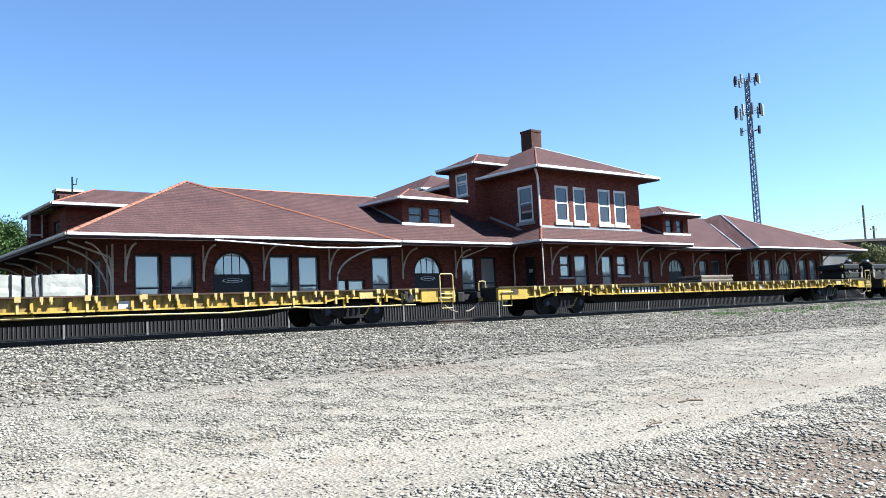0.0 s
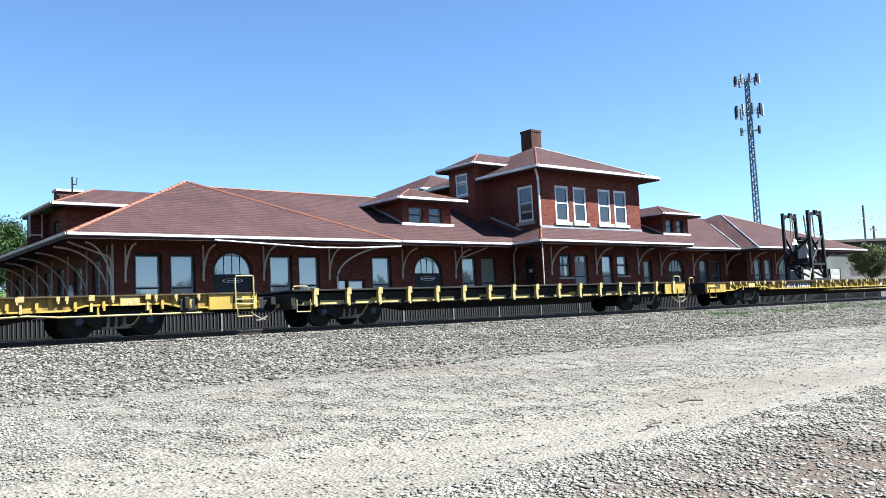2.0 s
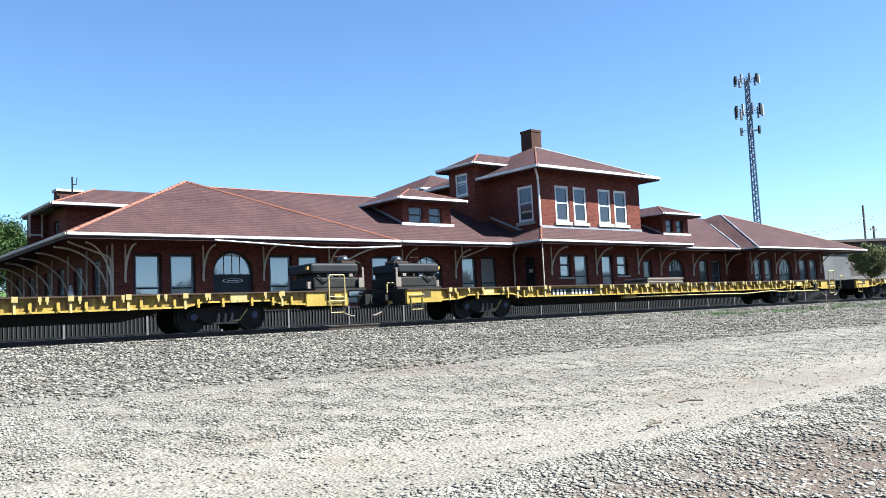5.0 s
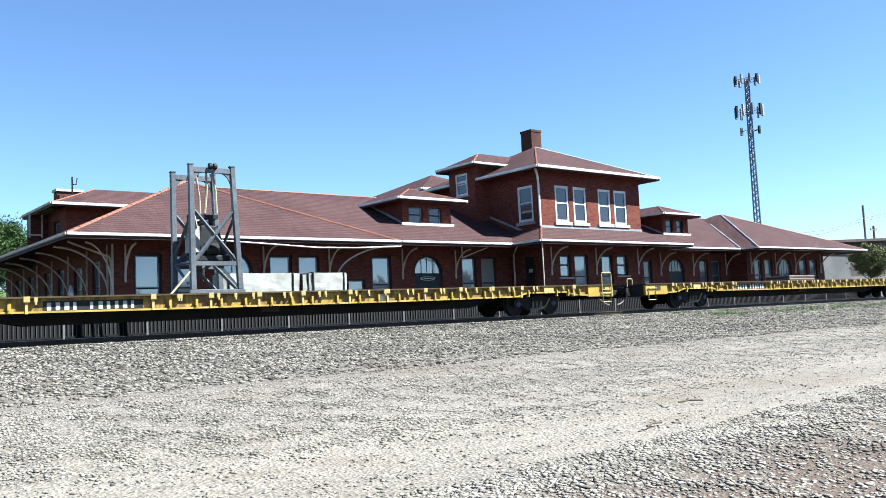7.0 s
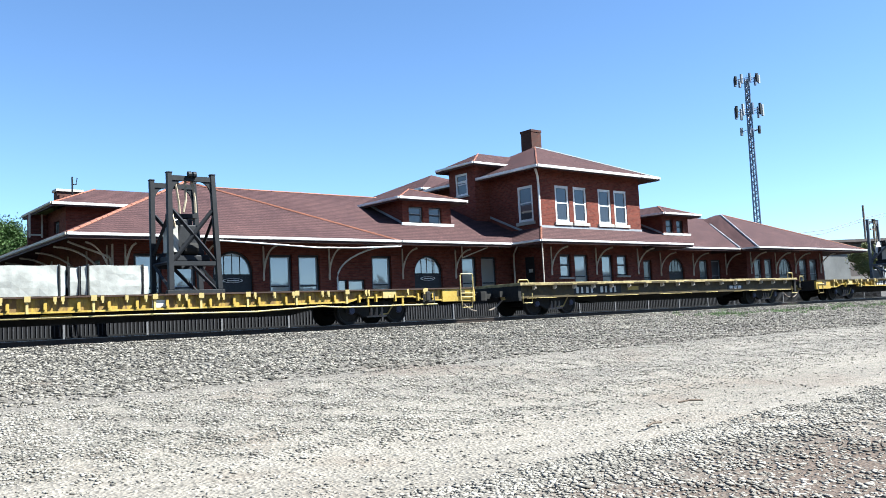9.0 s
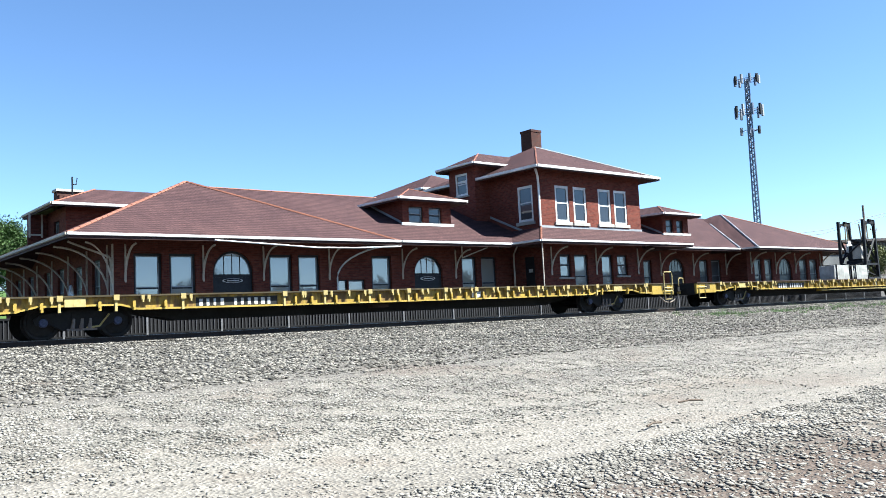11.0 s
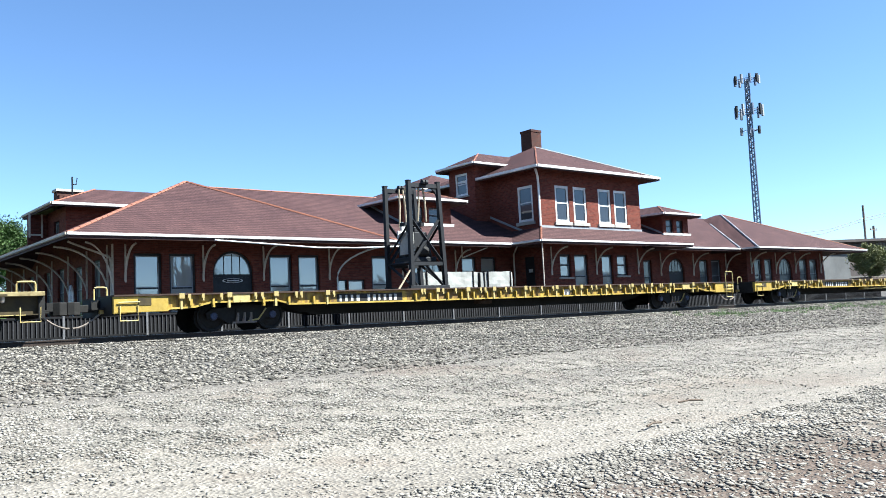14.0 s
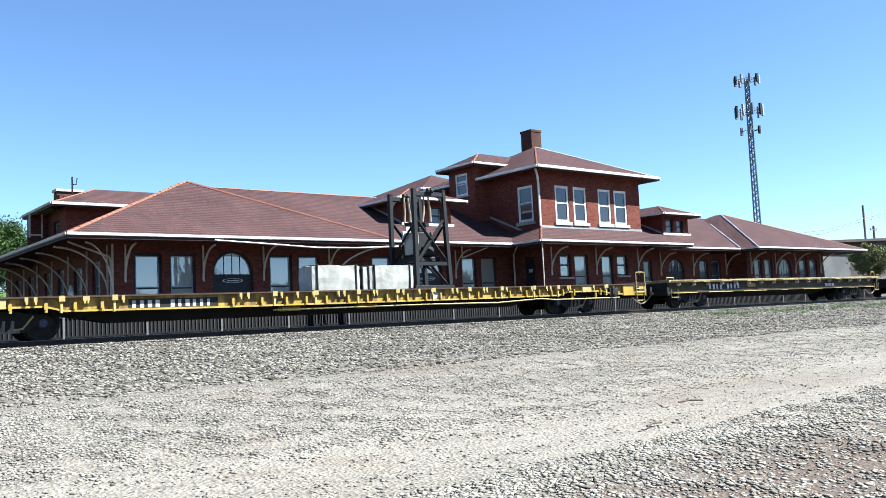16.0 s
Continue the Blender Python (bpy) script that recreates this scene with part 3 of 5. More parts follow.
# canopy round the bay
CX0, CX1, CY = 29.29, 41.75, 28.18
roof("bay_canopy", [[(CX0, CY, EAVE), (CX1, CY, EAVE), (BX1, BAY_Y, 4.46), (BX0, BAY_Y, 4.46)], [(CX0, 31.2, EAVE), (CX0, CY, EAVE), (BX0, BAY_Y, 4.46), (BX0, 33.2, 4.46)], [(CX1, CY, EAVE), (CX1, 31.2, EAVE), (BX1, 33.2, 4.46), (BX1, BAY_Y, 4.46)]])
caps([((CX0, CY, EAVE), (BX0, BAY_Y, 4.46))], RIDGE, 0.06)
gutter([(CX0, 30.1, EAVE), (CX0, CY, EAVE), (CX1, CY, EAVE), (CX1, 29.7, EAVE)])
bm = made((BX0 - 0.03, BX1 + 0.03, BAY_Y - 0.03, BAY_Y - 0.004, 4.36, 4.56))
part("flashing", bm, LEAD, depot, "grey metal flashing")
bm = bmesh.new()
slab(bm, [(BX0 - 0.03, 30.6, 4.0), (BX0 - 0.03, 37.2, 6.72), (BX0 - 0.03, 37.2, 6.84), (BX0 - 0.03, 30.6, 4.12)], (0.026, 0, 0))
part("flashing", bm, LEAD, depot, "stepped grey metal flashing")
# tower roof, its wall dormer and chimney
faces, hips = hip(30.4, 40.5, 29.25, 39.3, 7.5, 35.45, 34.2, 35.45, 34.4, 9.78)
roof("tower_roof", faces)
caps(hips[:1], RIDGE, 0.05)
caps(hips[1:2], LEAD, 0.06)
gutter([(30.4, 39.3, 7.5), (30.4, 29.25, 7.5), (40.5, 29.25, 7.5), (40.5, 39.3, 7.5)], 0.125)
td = left_at(30.28)
wall("tower_dormer_wall", td, 33.9, 36.05, 5.2, 8.29, [(34.5, 35.52, 6.7, 7.95, False)], 0.25)
window(td, 34.5, 35.52, 6.7, 7.95, frame_mat=TRIM, pane_mat=UPPERPANE, rail=7.35, fw=0.12, sill=0.1, deep=0.03)
wall("tower_dormer_cheek", front_at(33.9), 30.535, 35.0, 5.2, 8.29, thick=0.2)
faces, hips = hip(29.75, 36.2, 33.35, 36.55, 8.3, 31.6, 34.95, 35.2, 34.95, 9.2)
roof("tower_dormer_roof", faces)
caps(hips[:1], RIDGE, 0.05)
gutter([(29.75, 36.55, 8.3), (29.75, 33.35, 8.3), (33.6, 33.35, 8.3)], 0.1)
bm = made((36.03, 36.87, 35.0, 35.9, 8.8, 10.95), (36.0, 36.9, 34.97, 35.93, 10.95, 11.1))
part("chimney", bm, OLDBRICK, depot, "square weathered brown brick chimney", 0.01)


def dormer(x0, x1, y, z0, z1, top, over):
    at = front_at(y)
    w = (x1 - x0)
    a, b = (x0 + 0.13 * w, x0 + 0.42 * w), (x0 + 0.54 * w, x0 + 0.81 * w)
    wall("dormer_wall", at, x0, x1, z0, z1, [(a[0], a[1], z0 + 0.17, z1 - 0.32, False), (b[0], b[1], z0 + 0.17, z1 - 0.32, False)], 0.2)
    for s in (a, b):
        window(at, s[0], s[1], z0 + 0.17, z1 - 0.32, pane_mat=UPPERPANE, fw=0.05)
    wall("dormer_cheek", left_at(x0), y + 0.205, y + 4.4, z0, z1, thick=0.2)
    wall("dormer_cheek", lambda s, d, z: (x1 - d, s, z), y + 0.205, y + 4.4, z0, z1, thick=0.2)
    part("sill", made((x0 - 0.1, x1 + 0.1, y - 0.12, y - 0.004, z0 + 0.02, z0 + 0.15)), TRIM, depot, "white painted dormer sill")
    bm = bmesh.new()
    slab(bm, [(x0 - 0.03, y + 0.1, z0 + 0.12), (x0 - 0.03, y + 3.0, z0 + 1.4), (x0 - 0.03, y + 3.0, z0 + 1.52), (x0 - 0.03, y + 0.1, z0 + 0.24)], (0.026, 0, 0))
    part("flashing", bm, LEAD, depot)
    mid, run = (x0 + x1) / 2, (x1 - x0) / 2 + over
    faces, hips = hip(x0 - over, x1 + over, y - over, y + 5.0, z1, mid, y - over + run * 0.95, mid, y + 4.0, top)
    roof("dormer_roof", faces)
    caps(hips[:2], RIDGE, 0.045)
    gutter([(x0 - over, y + 4.4, z1), (x0 - over, y - over, z1), (x1 + over, y - over, z1), (x1 + over, y + 4.4, z1)], 0.105)


dormer(24.42, 27.5, 32.75, 4.62, 5.92, 6.72, 0.62)
dormer(44.85, 47.6, 32.4, 4.6, 5.95, 6.7, 0.62)

# the higher wings behind
wall("rear_wing_wall", front_at(44.0), 11.9, 24.0, 0.0, 6.5, [(13.2, 14.2, 4.6, 5.9, False)])
window(front_at(44.0), 13.2, 14.2, 4.6, 5.9, pane_mat=UPPERPANE)
wall("rear_wing_side_wall", left_at(11.9), 44.325, 47.8, 0.0, 6.5, [(45.2, 46.2, 4.4, 5.9, False)])
window(left_at(11.9), 45.2, 46.2, 4.4, 5.9, pane_mat=UPPERPANE)
faces, hips = hip(11.0, 25.0, 43.0, 48.8, 6.5, 13.9, 45.9, 22.1, 45.9, 7.72)
roof("rear_wing_roof", faces)
caps(hips[:1], RIDGE, 0.06)
gutter([(11.0, 48.8, 6.5), (11.0, 43.0, 6.5)], 0.1, TIMBER)
gutter([(11.0, 43.0, 6.5), (25.0, 43.0, 6.5)], 0.12)
part("chimney", made((12.35, 13.6, 47.2, 47.9, 6.6, 7.72)), OLDBRICK, depot, "low brick chimney", 0.01)
part("chimney_cap", made((12.27, 13.68, 47.12, 47.98, 7.724, 7.86)), STONE, depot, "pale chimney cap", 0.01)
wall("porch_back_wall", front_at(47.4), 10.95, 11.895, 3.6, 6.44, thick=0.2)
vent = part("vent_pipe", piped([(12.95, 46.6, 7.2), (12.95, 46.6, 8.45)], 0.045), FRAMESTEEL, depot, "dark roof aerial")
part("aerial_arm", piped([(12.95, 46.6, 8.05), (13.15, 46.6, 8.05), (13.2, 46.6, 8.4)], 0.035), FRAMESTEEL, vent)
part("porch_rail", made((10.9, 10.98, 47.0, 47.08, 5.2, 6.42), (11.5, 11.58, 47.0, 47.08, 5.2, 6.42), (10.985, 11.495, 47.0, 47.08, 5.3, 5.38)), TIMBER, depot, "tan porch rail behind the depot")
wall("upper_rear_wall", front_at(42.75), 33.7, 40.0, 4.0, 8.3)
faces, hips = hip(32.9, 41.0, 41.9, 50.0, 8.36, 36.95, 45.9, 36.95, 46.0, 10.1)
roof("upper_rear_roof", faces)
gutter([(32.9, 50, 8.36), (32.9, 41.9, 8.36), (41, 41.9, 8.36)], 0.14)

# curved timber brackets under the eaves, facing the track
def bracket(reach, rise):
    bm = bmesh.new()
    curve = [(0, -reach * (1 - math.cos(a)), 3.36 - rise * (1 - math.sin(a))) for a in np.linspace(0, math.pi / 2, 11)]
    for p, q in zip(curve, curve[1:]):
        tube(bm, [p, q], 0.048 if reach < 1.5 else 0.04, 4)
    box(bm, -0.03, 0.03, -0.055, 0.0, 3.3 - rise, 3.45)
    return finish("bracket", bm, TIMBER)


bracket_mesh, long_bracket = bracket(1.2, 1.32), bracket(1.95, 1.9)
spots = [(x, FRONT, 0) for x in (10.9, 14.02, 16.71, 19.96, 24.06, 27.4)] + [(x, BAY_Y, 0) for x in (31.94, 35.46, 39.09)]
spots += [(x, 32.07, 0) for x in (43.9, 47.4, 51.2)] + [(x, 30.8, 0) for x in (52.2, 55.4, 58.1, 61.8)] + [(10.44, y, -90) for y in (33.0, 35.6, 38.2, 40.8, 43.4, 46.0, 48.6)]
for x, y, a in spots:
    o = new("bracket", long_bracket if a else bracket_mesh)
    o.parent = depot
    o.matrix_basis = pose(x, y, 0, 0, 0, a)
o = new("bracket", long_bracket)
o.parent = depot
o.matrix_basis = pose(10.44, FRONT, 0, 0, 0, -45)
part("tie_brace", piped([(26.2, 30.5, 3.4), (27.0, 31.4, 2.95), (27.9, 30.5, 3.4)], 0.035), TIMBER, depot)
part("downspout", piped([(22.3 - 1.96 * math.sin(a), 30.3 + 2.08 * math.sin(a), 3.42 - 1.35 * (1 - math.cos(a))) for a in np.linspace(0, math.pi / 2, 10)] + [(20.34, 32.38, 0.1)], 0.04), TRIM, depot, "white curved downspout")
part("downspout", piped([(8.6, 31.6, 3.42), (10.3, 32.4, 2.95), (10.38, 32.5, 2.8), (10.38, 32.5, 0.05)], 0.04), TIMBER, depot, "tan downspout")
part("downspout", piped([(30.5, 29.5, 7.38), (31.0, 29.85, 7.1), (31.24, 30.04, 6.7), (31.24, 30.04, 4.5)], 0.06), TRIM, depot, "white downspout")
part("downspout", piped([(CX0 + 0.15, 30.0, 3.45), (31.2, 32.1, 3.2), (31.25, 32.15, 0.05)], 0.045), TIMBER, depot)
part("porch_post", piped([(CX0 + 0.2, CY + 0.15, 3.45), (CX0 + 0.2, CY + 0.15, 0.05)], 0.032), TIMBER, depot)
part("sagging_trim", piped([(13.5, 30.1, 3.42), (16.0, 30.08, 3.3), (18.0, 30.08, 3.2), (20.0, 30.08, 3.22), (22.3, 30.1, 3.32)], 0.032), TRIM, depot, "loose white trim hanging below the eave")
part("pipe_rail", piped([(9.2, 33.6, 0.05), (9.2, 33.6, 1.75), (9.35, 34.0, 1.95), (9.5, 34.3, 1.75), (9.5, 34.3, 0.05)], 0.05), TRIM, depot, "white bent pipe rail")


# ---- the train: empty and part-loaded flat cars, moving along +x ----
DECK = 1.054
WIDTH = 2.9
MOVERS = []      # (thing, pose at the clip's start)


def wheelset_meshes():
    bm = bmesh.new()
    disc(bm, 0, 0, 0, 0, 0.42, 24, [(-0.09, 0.1), (-0.09, 0.2), (-0.05, 0.33), (-0.075, 0.36), (-0.075, 0.415), (0.03, 0.425), (0.04, 0.46), (0.06, 0.46), (0.065, 0.15)])
    wheel = finish("wheel", bm, SOOT)
    bm = bmesh.new()
    disc(bm, 0, 0, 0, 0, 0.12, 14, [(-0.09, 0.05), (-0.09, 0.09), (-0.05, 0.115), (0.0, 0.115)])
    cap = finish("bearing_cap", bm, BLUE)
    bm = bmesh.new()
    outline = [(-1.12, 0.5), (-0.95, 0.62), (-0.55, 0.66), (-0.3, 0.72), (0.3, 0.72), (0.55, 0.66), (0.95, 0.62), (1.12, 0.5), (1.08, 0.36), (0.72, 0.36), (0.45, 0.2), (-0.45, 0.2), (-0.72, 0.36), (-1.08, 0.36)]
    slab(bm, [(x, 0, z) for x, z in outline], (0, 0.12, 0))
    frame_ = finish("side_frame", bm, SOOT)
    bm = bmesh.new()
    for x in (-0.2, 0.0, 0.2):
        tube(bm, [(x - 0.02, -0.05, 0.25), (x, -0.05, 0.4), (x + 0.01, -0.05, 0.5)], 0.055, 8, 0.035)
    box(bm, -0.36, 0.36, -0.08, 0.0, 0.2, 0.25)
    spring = finish("spring_nest", bm, POLE)
    bm = bmesh.new()
    tube(bm, [(0.1, -0.1, 0.26), (0.42, -0.1, 0.3), (0.66, -0.1, 0.6)], 0.025, 5)
    lever = finish("brake_lever", bm, PALEYELLOW)
    bm = bmesh.new()
    tube(bm, [(0, 0, 0), (0, 1.44, 0)], 0.07, 8)
    axle = finish("axle", bm, SOOT)
    bm = bmesh.new()
    box(bm, -0.25, 0.25, -0.3, 1.7, 0.35, 0.62)
    bolster = finish("bolster", bm, SOOT)
    return wheel, cap, frame_, spring, lever, axle, bolster


WHEEL, CAP, SIDEFRAME, SPRING, LEVER, AXLE, BOLSTER = wheelset_meshes()
Y_RAIL = TRACK_Y - GAUGE - SIDE      # near rail in the car's own space


def put(mesh, parent, m, label=""):
    o = new(mesh.name.split(".")[0], mesh)
    o.parent = parent
    o.matrix_basis = m
    return tagged(o, label)


def truck(car, x):
    t = new("truck", BOLSTER)
    t.parent = car
    t.matrix_basis = pose(x, Y_RAIL, 0)
    tagged(t, "sooty two-axle freight truck")
    for dx in (-0.89, 0.89):
        put(AXLE, t, pose(dx, 0, 0.42))
        put(WHEEL, t, pose(dx, 0, 0.42))
        put(WHEEL, t, pose(dx, 2 * GAUGE, 0.42, 0, 0, 180))
        put(CAP, t, pose(dx, -0.2, 0.42), "blue painted bearing cap")
    put(SIDEFRAME, t, pose(0, -0.26, 0))
    put(SIDEFRAME, t, pose(0, 2 * GAUGE + 0.14, 0))
    put(SPRING, t, pose(0, -0.24, 0))
    put(LEVER, t, pose(0, -0.2, 0))


def coupler(car, x, way):
    f = lambda a, b: (min(x + way * a, x + way * b), max(x + way * a, x + way * b))
    c = part("coupler", made((*f(0.0, 0.5), 1.36, 1.54, 0.62, 0.8), (*f(0.0, 0.1), 1.1, 1.8, 0.52, 0.9)), SOOT, car, "sooty coupler shank", 0.015)
    bm = bmesh.new()
    slab(bm, [(x + way * u, 1.45 + v, 0.56) for u, v in ((0.46, -0.16), (0.62, -0.26), (0.8, -0.22), (0.78, -0.06), (0.66, -0.02), (0.68, 0.1), (0.82, 0.2), (0.74, 0.3), (0.55, 0.24), (0.46, 0.12))], (0, 0, 0.32))
    part("knuckle", bm, SOOT, c, "sooty coupler knuckle", 0.02)
    part("air_hose", piped([(x + way * (0.04 + 0.72 * k / 9), 0.88, 0.6 - 0.36 * math.sin(math.pi / 2 * k / 9)) for k in range(10)], 0.026), POLE, c, "grey rubber hose")
    part("angle_cock", made((*f(-0.02, 0.1), 0.8, 0.96, 0.56, 0.68)), PALEYELLOW, c, "", 0.01)
    part("draft_plate", made((*f(0.02, 0.34), 0.7, 1.05, 0.66, 0.7), (*f(0.2, 0.34), 0.72, 1.0, 0.7, 0.86)), SOOT, c)


def grab(car, x, y, w, h, z, label="pale bent grab rail"):
    path = [(x, y, z), (x, y, z + h - 0.06), (x + 0.02, y, z + h - 0.015), (x + 0.07, y, z + h), (x + w - 0.07, y, z + h), (x + w - 0.02, y, z + h - 0.015), (x + w, y, z + h - 0.06), (x + w, y, z)]
    part("grab_rail", piped(path, 0.022, 6), PALEYELLOW, car, label)


def stencil(car, x, y, z0, z1, w, glyphs, patch=True, seed=1):
    """A marking that becomes plain bars."""
    if patch:
        part("stencil_patch", made((x, x + w, y - 0.006, y - 0.001, z0, z1)), BLACK, car, "black painted patch")
    rnd = random.Random(seed)
    step = w / (glyphs + 1)
    for k in range(glyphs):
        if k == 4:
            continue
        a = x + step * (k + 0.45)
        h0, h1 = z0 + (z1 - z0) * 0.14, z0 + (z1 - z0) * 0.86
        part("marking_bar", made((a, a + step * rnd.uniform(0.34, 0.56), y - 0.012, y - 0.007, h0, h1)), WHITE, car, "white marking bar")


BEARER = finish("cross_bearer", made((-0.05, 0.05, 0.13, WIDTH - 0.15, 0.74, 0.94)), SOOT)
STAKE = finish("stake_pocket", made((-0.07, 0.07, -0.05, 0.1, 0.86, 0.99), (-0.03, 0.03, -0.01, 0.1, 0.6, 0.86)), PALEYELLOW)
HOOK = finish("tie_hook", made((-0.03, 0.03, 0.0, 0.1, 0.62, 0.84), (-0.055, -0.01, -0.04, 0.0, 0.68, 0.82)), YELLOW)
RING = finish("lashing_ring", made((-0.04, 0.04, -0.06, 0.02, 0.86, 0.97), (-0.02, 0.02, -0.08, 0.0, 0.8, 0.87)), PALEYELLOW)


def long_flat_car(x0, pipes, seed, label):
    """89 foot flat car: channel side sills with arched cut-outs over the trucks, fishbelly centre sill."""
    rnd = random.Random(seed)
    L = 27.1
    car = thing("flat_car", label, "flat car", on_track(x0, SIDE, 0), "flat cars of the train")
    MOVERS.append((car, (x0, SIDE, 0)))
    part("deck", made((0, L, -0.04, WIDTH, 0.945, 0.985)), RUST if seed % 3 else OLIVE, car, "worn steel deck")
    low = [(0, 0.54), (1.3, 0.56), (1.45, 0.6), (2.1, 0.62), (2.6, 0.73), (4.55, 0.73), (5.0, 0.62), (9, 0.6), (L - 9, 0.6), (L - 5.0, 0.62), (L - 4.55, 0.73), (L - 2.6, 0.73), (L - 2.1, 0.62), (L - 1.45, 0.6), (L - 1.3, 0.56), (L, 0.54)]
    for near in (True, False):
        y = 0.1 if near else WIDTH - 0.13
        bm, flange = bmesh.new(), bmesh.new()
        for (xa, za), (xb, zb) in zip(low, low[1:]):
            slab(bm, [(xa, y, za), (xb, y, zb), (xb, y, 0.945), (xa, y, 0.945)], (0, 0.02, 0))
            ya = 0.01 if near else y + 0.02
            slab(flange, [(xa, ya, za), (xb, ya, zb), (xb, ya, zb + 0.045), (xa, ya, za + 0.045)], (0, 0.09 if near else 0.1, 0))
        part("side_sill", bm, SILL, car, "grimy yellow channel side sill")
        part("sill_flange", flange, YELLOW, car)
    for a in (0.0, L - 1.4):
        part("end_panel", made((a, a + 1.4, 0.0, 0.105, 0.555, 0.942)), YELLOW, car, "smooth yellow end panel", 0.012)
        part("panel_plate", made((a + 0.62, a + 0.95, -0.012, -0.002, 0.72, 0.9)), OLIVE, car)
    part("end_sill", made((-0.02, 0.12, 0.11, WIDTH - 0.12, 0.5, 0.94)), SOOT, car)
    part("end_sill", made((L - 0.12, L + 0.02, 0.11, WIDTH - 0.12, 0.5, 0.94)), SOOT, car)
    bm = bmesh.new()
    slab(bm, [(0.3, 1.1, 0.62), (5.0, 1.1, 0.6), (6.4, 1.1, 0.34), (L - 6.4, 1.1, 0.34), (L - 5.0, 1.1, 0.6), (L - 0.3, 1.1, 0.62), (L - 0.3, 1.1, 0.94), (0.3, 1.1, 0.94)], (0, 0.7, 0))
    part("center_sill", bm, SOOT, car, "dark fishbelly centre sill")
    for k in range(18):
        put(BEARER, car, pose(1.6 + k * (L - 3.2) / 17, 0, 0))
    truck(car, 3.72)
    truck(car, L - 3.72)
    coupler(car, 0, -1)
    coupler(car, L, 1)
    x = 1.75
    k = 0
    while x < L - 1.6:
        if not (3.1 < x < 3.75 or L - 3.9 < x < L - 3.3 or 6.4 < x < 9.05):
            put((STAKE, HOOK, RING, HOOK)[k % 4], car, pose(x, 0, 0))
            if k % 3 == 0:
                put(RING, car, pose(x + 0.2, 0, 0))
        x += rnd.uniform(0.26, 0.46)
        k += 1
    for x in (3.2, L - 3.75):
        part("jacking_pad", made((x, x + 0.5, -0.01, 0.1, 0.72, 0.94), (x + 0.2, x + 0.3, -0.02, 0.0, 0.72, 0.8)), PALEYELLOW, car, "pale yellow jacking pad", 0.01)
    stencil(car, 6.55, 0.097, 0.635, 0.88, 2.4, 11, True, seed)
    part("data_plate", made((16.2, 16.6, 0.08, 0.098, 0.66, 0.84)), WHITE, car, "pale data plate")
    for x in (0.15, L - 0.6):
        part("sill_step", piped([(x, -0.02, 0.72), (x, -0.02, 0.36), (x + 0.45, -0.02, 0.36), (x + 0.45, -0.02, 0.72)], 0.02, 5), PALEYELLOW, car, "pale stirrup step")
        part("grab_bar", piped([(x - 0.05, -0.04, 0.8), (x + 0.5, -0.04, 0.8)], 0.018, 5), PALEYELLOW, car)
    part("grab_bar", piped([(L - 0.66, -0.045, 0.68), (L - 0.12, -0.045, 0.68)], 0.018, 5), PALEYELLOW, car)
    grab(car, L - 0.66, -0.05, 0.54, 0.85, 0.56, "tall pale yellow grab rail loop")
    grab(car, -0.28, 0.7, 0.32, 0.3, 0.9)
    part("cut_lever", piped([(L + 0.05, 0.05, 0.75), (L + 0.25, 0.4, 0.6), (L + 0.3, 1.3, 0.62)], 0.018, 5), PALEYELLOW, car)
    if pipes:
        part("brake_pipe", piped([(L - 16.5, 0.1, 0.5), (L - 11, 0.08, 0.5), (L - 8.0, 0.06, 0.47), (L - 5.9, 0.05, 0.55), (L - 5.2, 0.05, 0.5), (L - 1.6, 0.05, 0.5)], 0.024, 6), PALEYELLOW, car, "pale yellow brake pipe")
        for x in (L - 4.3, L - 3.0):
            part("pipe_hanger", made((x, x + 0.06, 0.03, 0.08, 0.48, 0.76)), YELLOW, car)
        part("brake_cylinder", made((L - 2.2, L - 1.7, 0.0, 0.4, 0.55, 0.85), (L - 2.1, L - 1.95, -0.06, 0.0, 0.6, 0.9)), SOOT, car, "", 0.03)
        part("valve_box", made((11.0, 11.6, 0.3, 0.6, 0.46, 0.58)), YELLOW, car, "", 0.02)
        part("air_tank", made((13.6, 14.3, 0.3, 0.6, 0.47, 0.58)), YELLOW, car, "", 0.04)
    else:
        part("valve_box", made((12.4, 13.0, 0.4, 0.7, 0.46, 0.58)), RUST, car, "", 0.02)
    return car


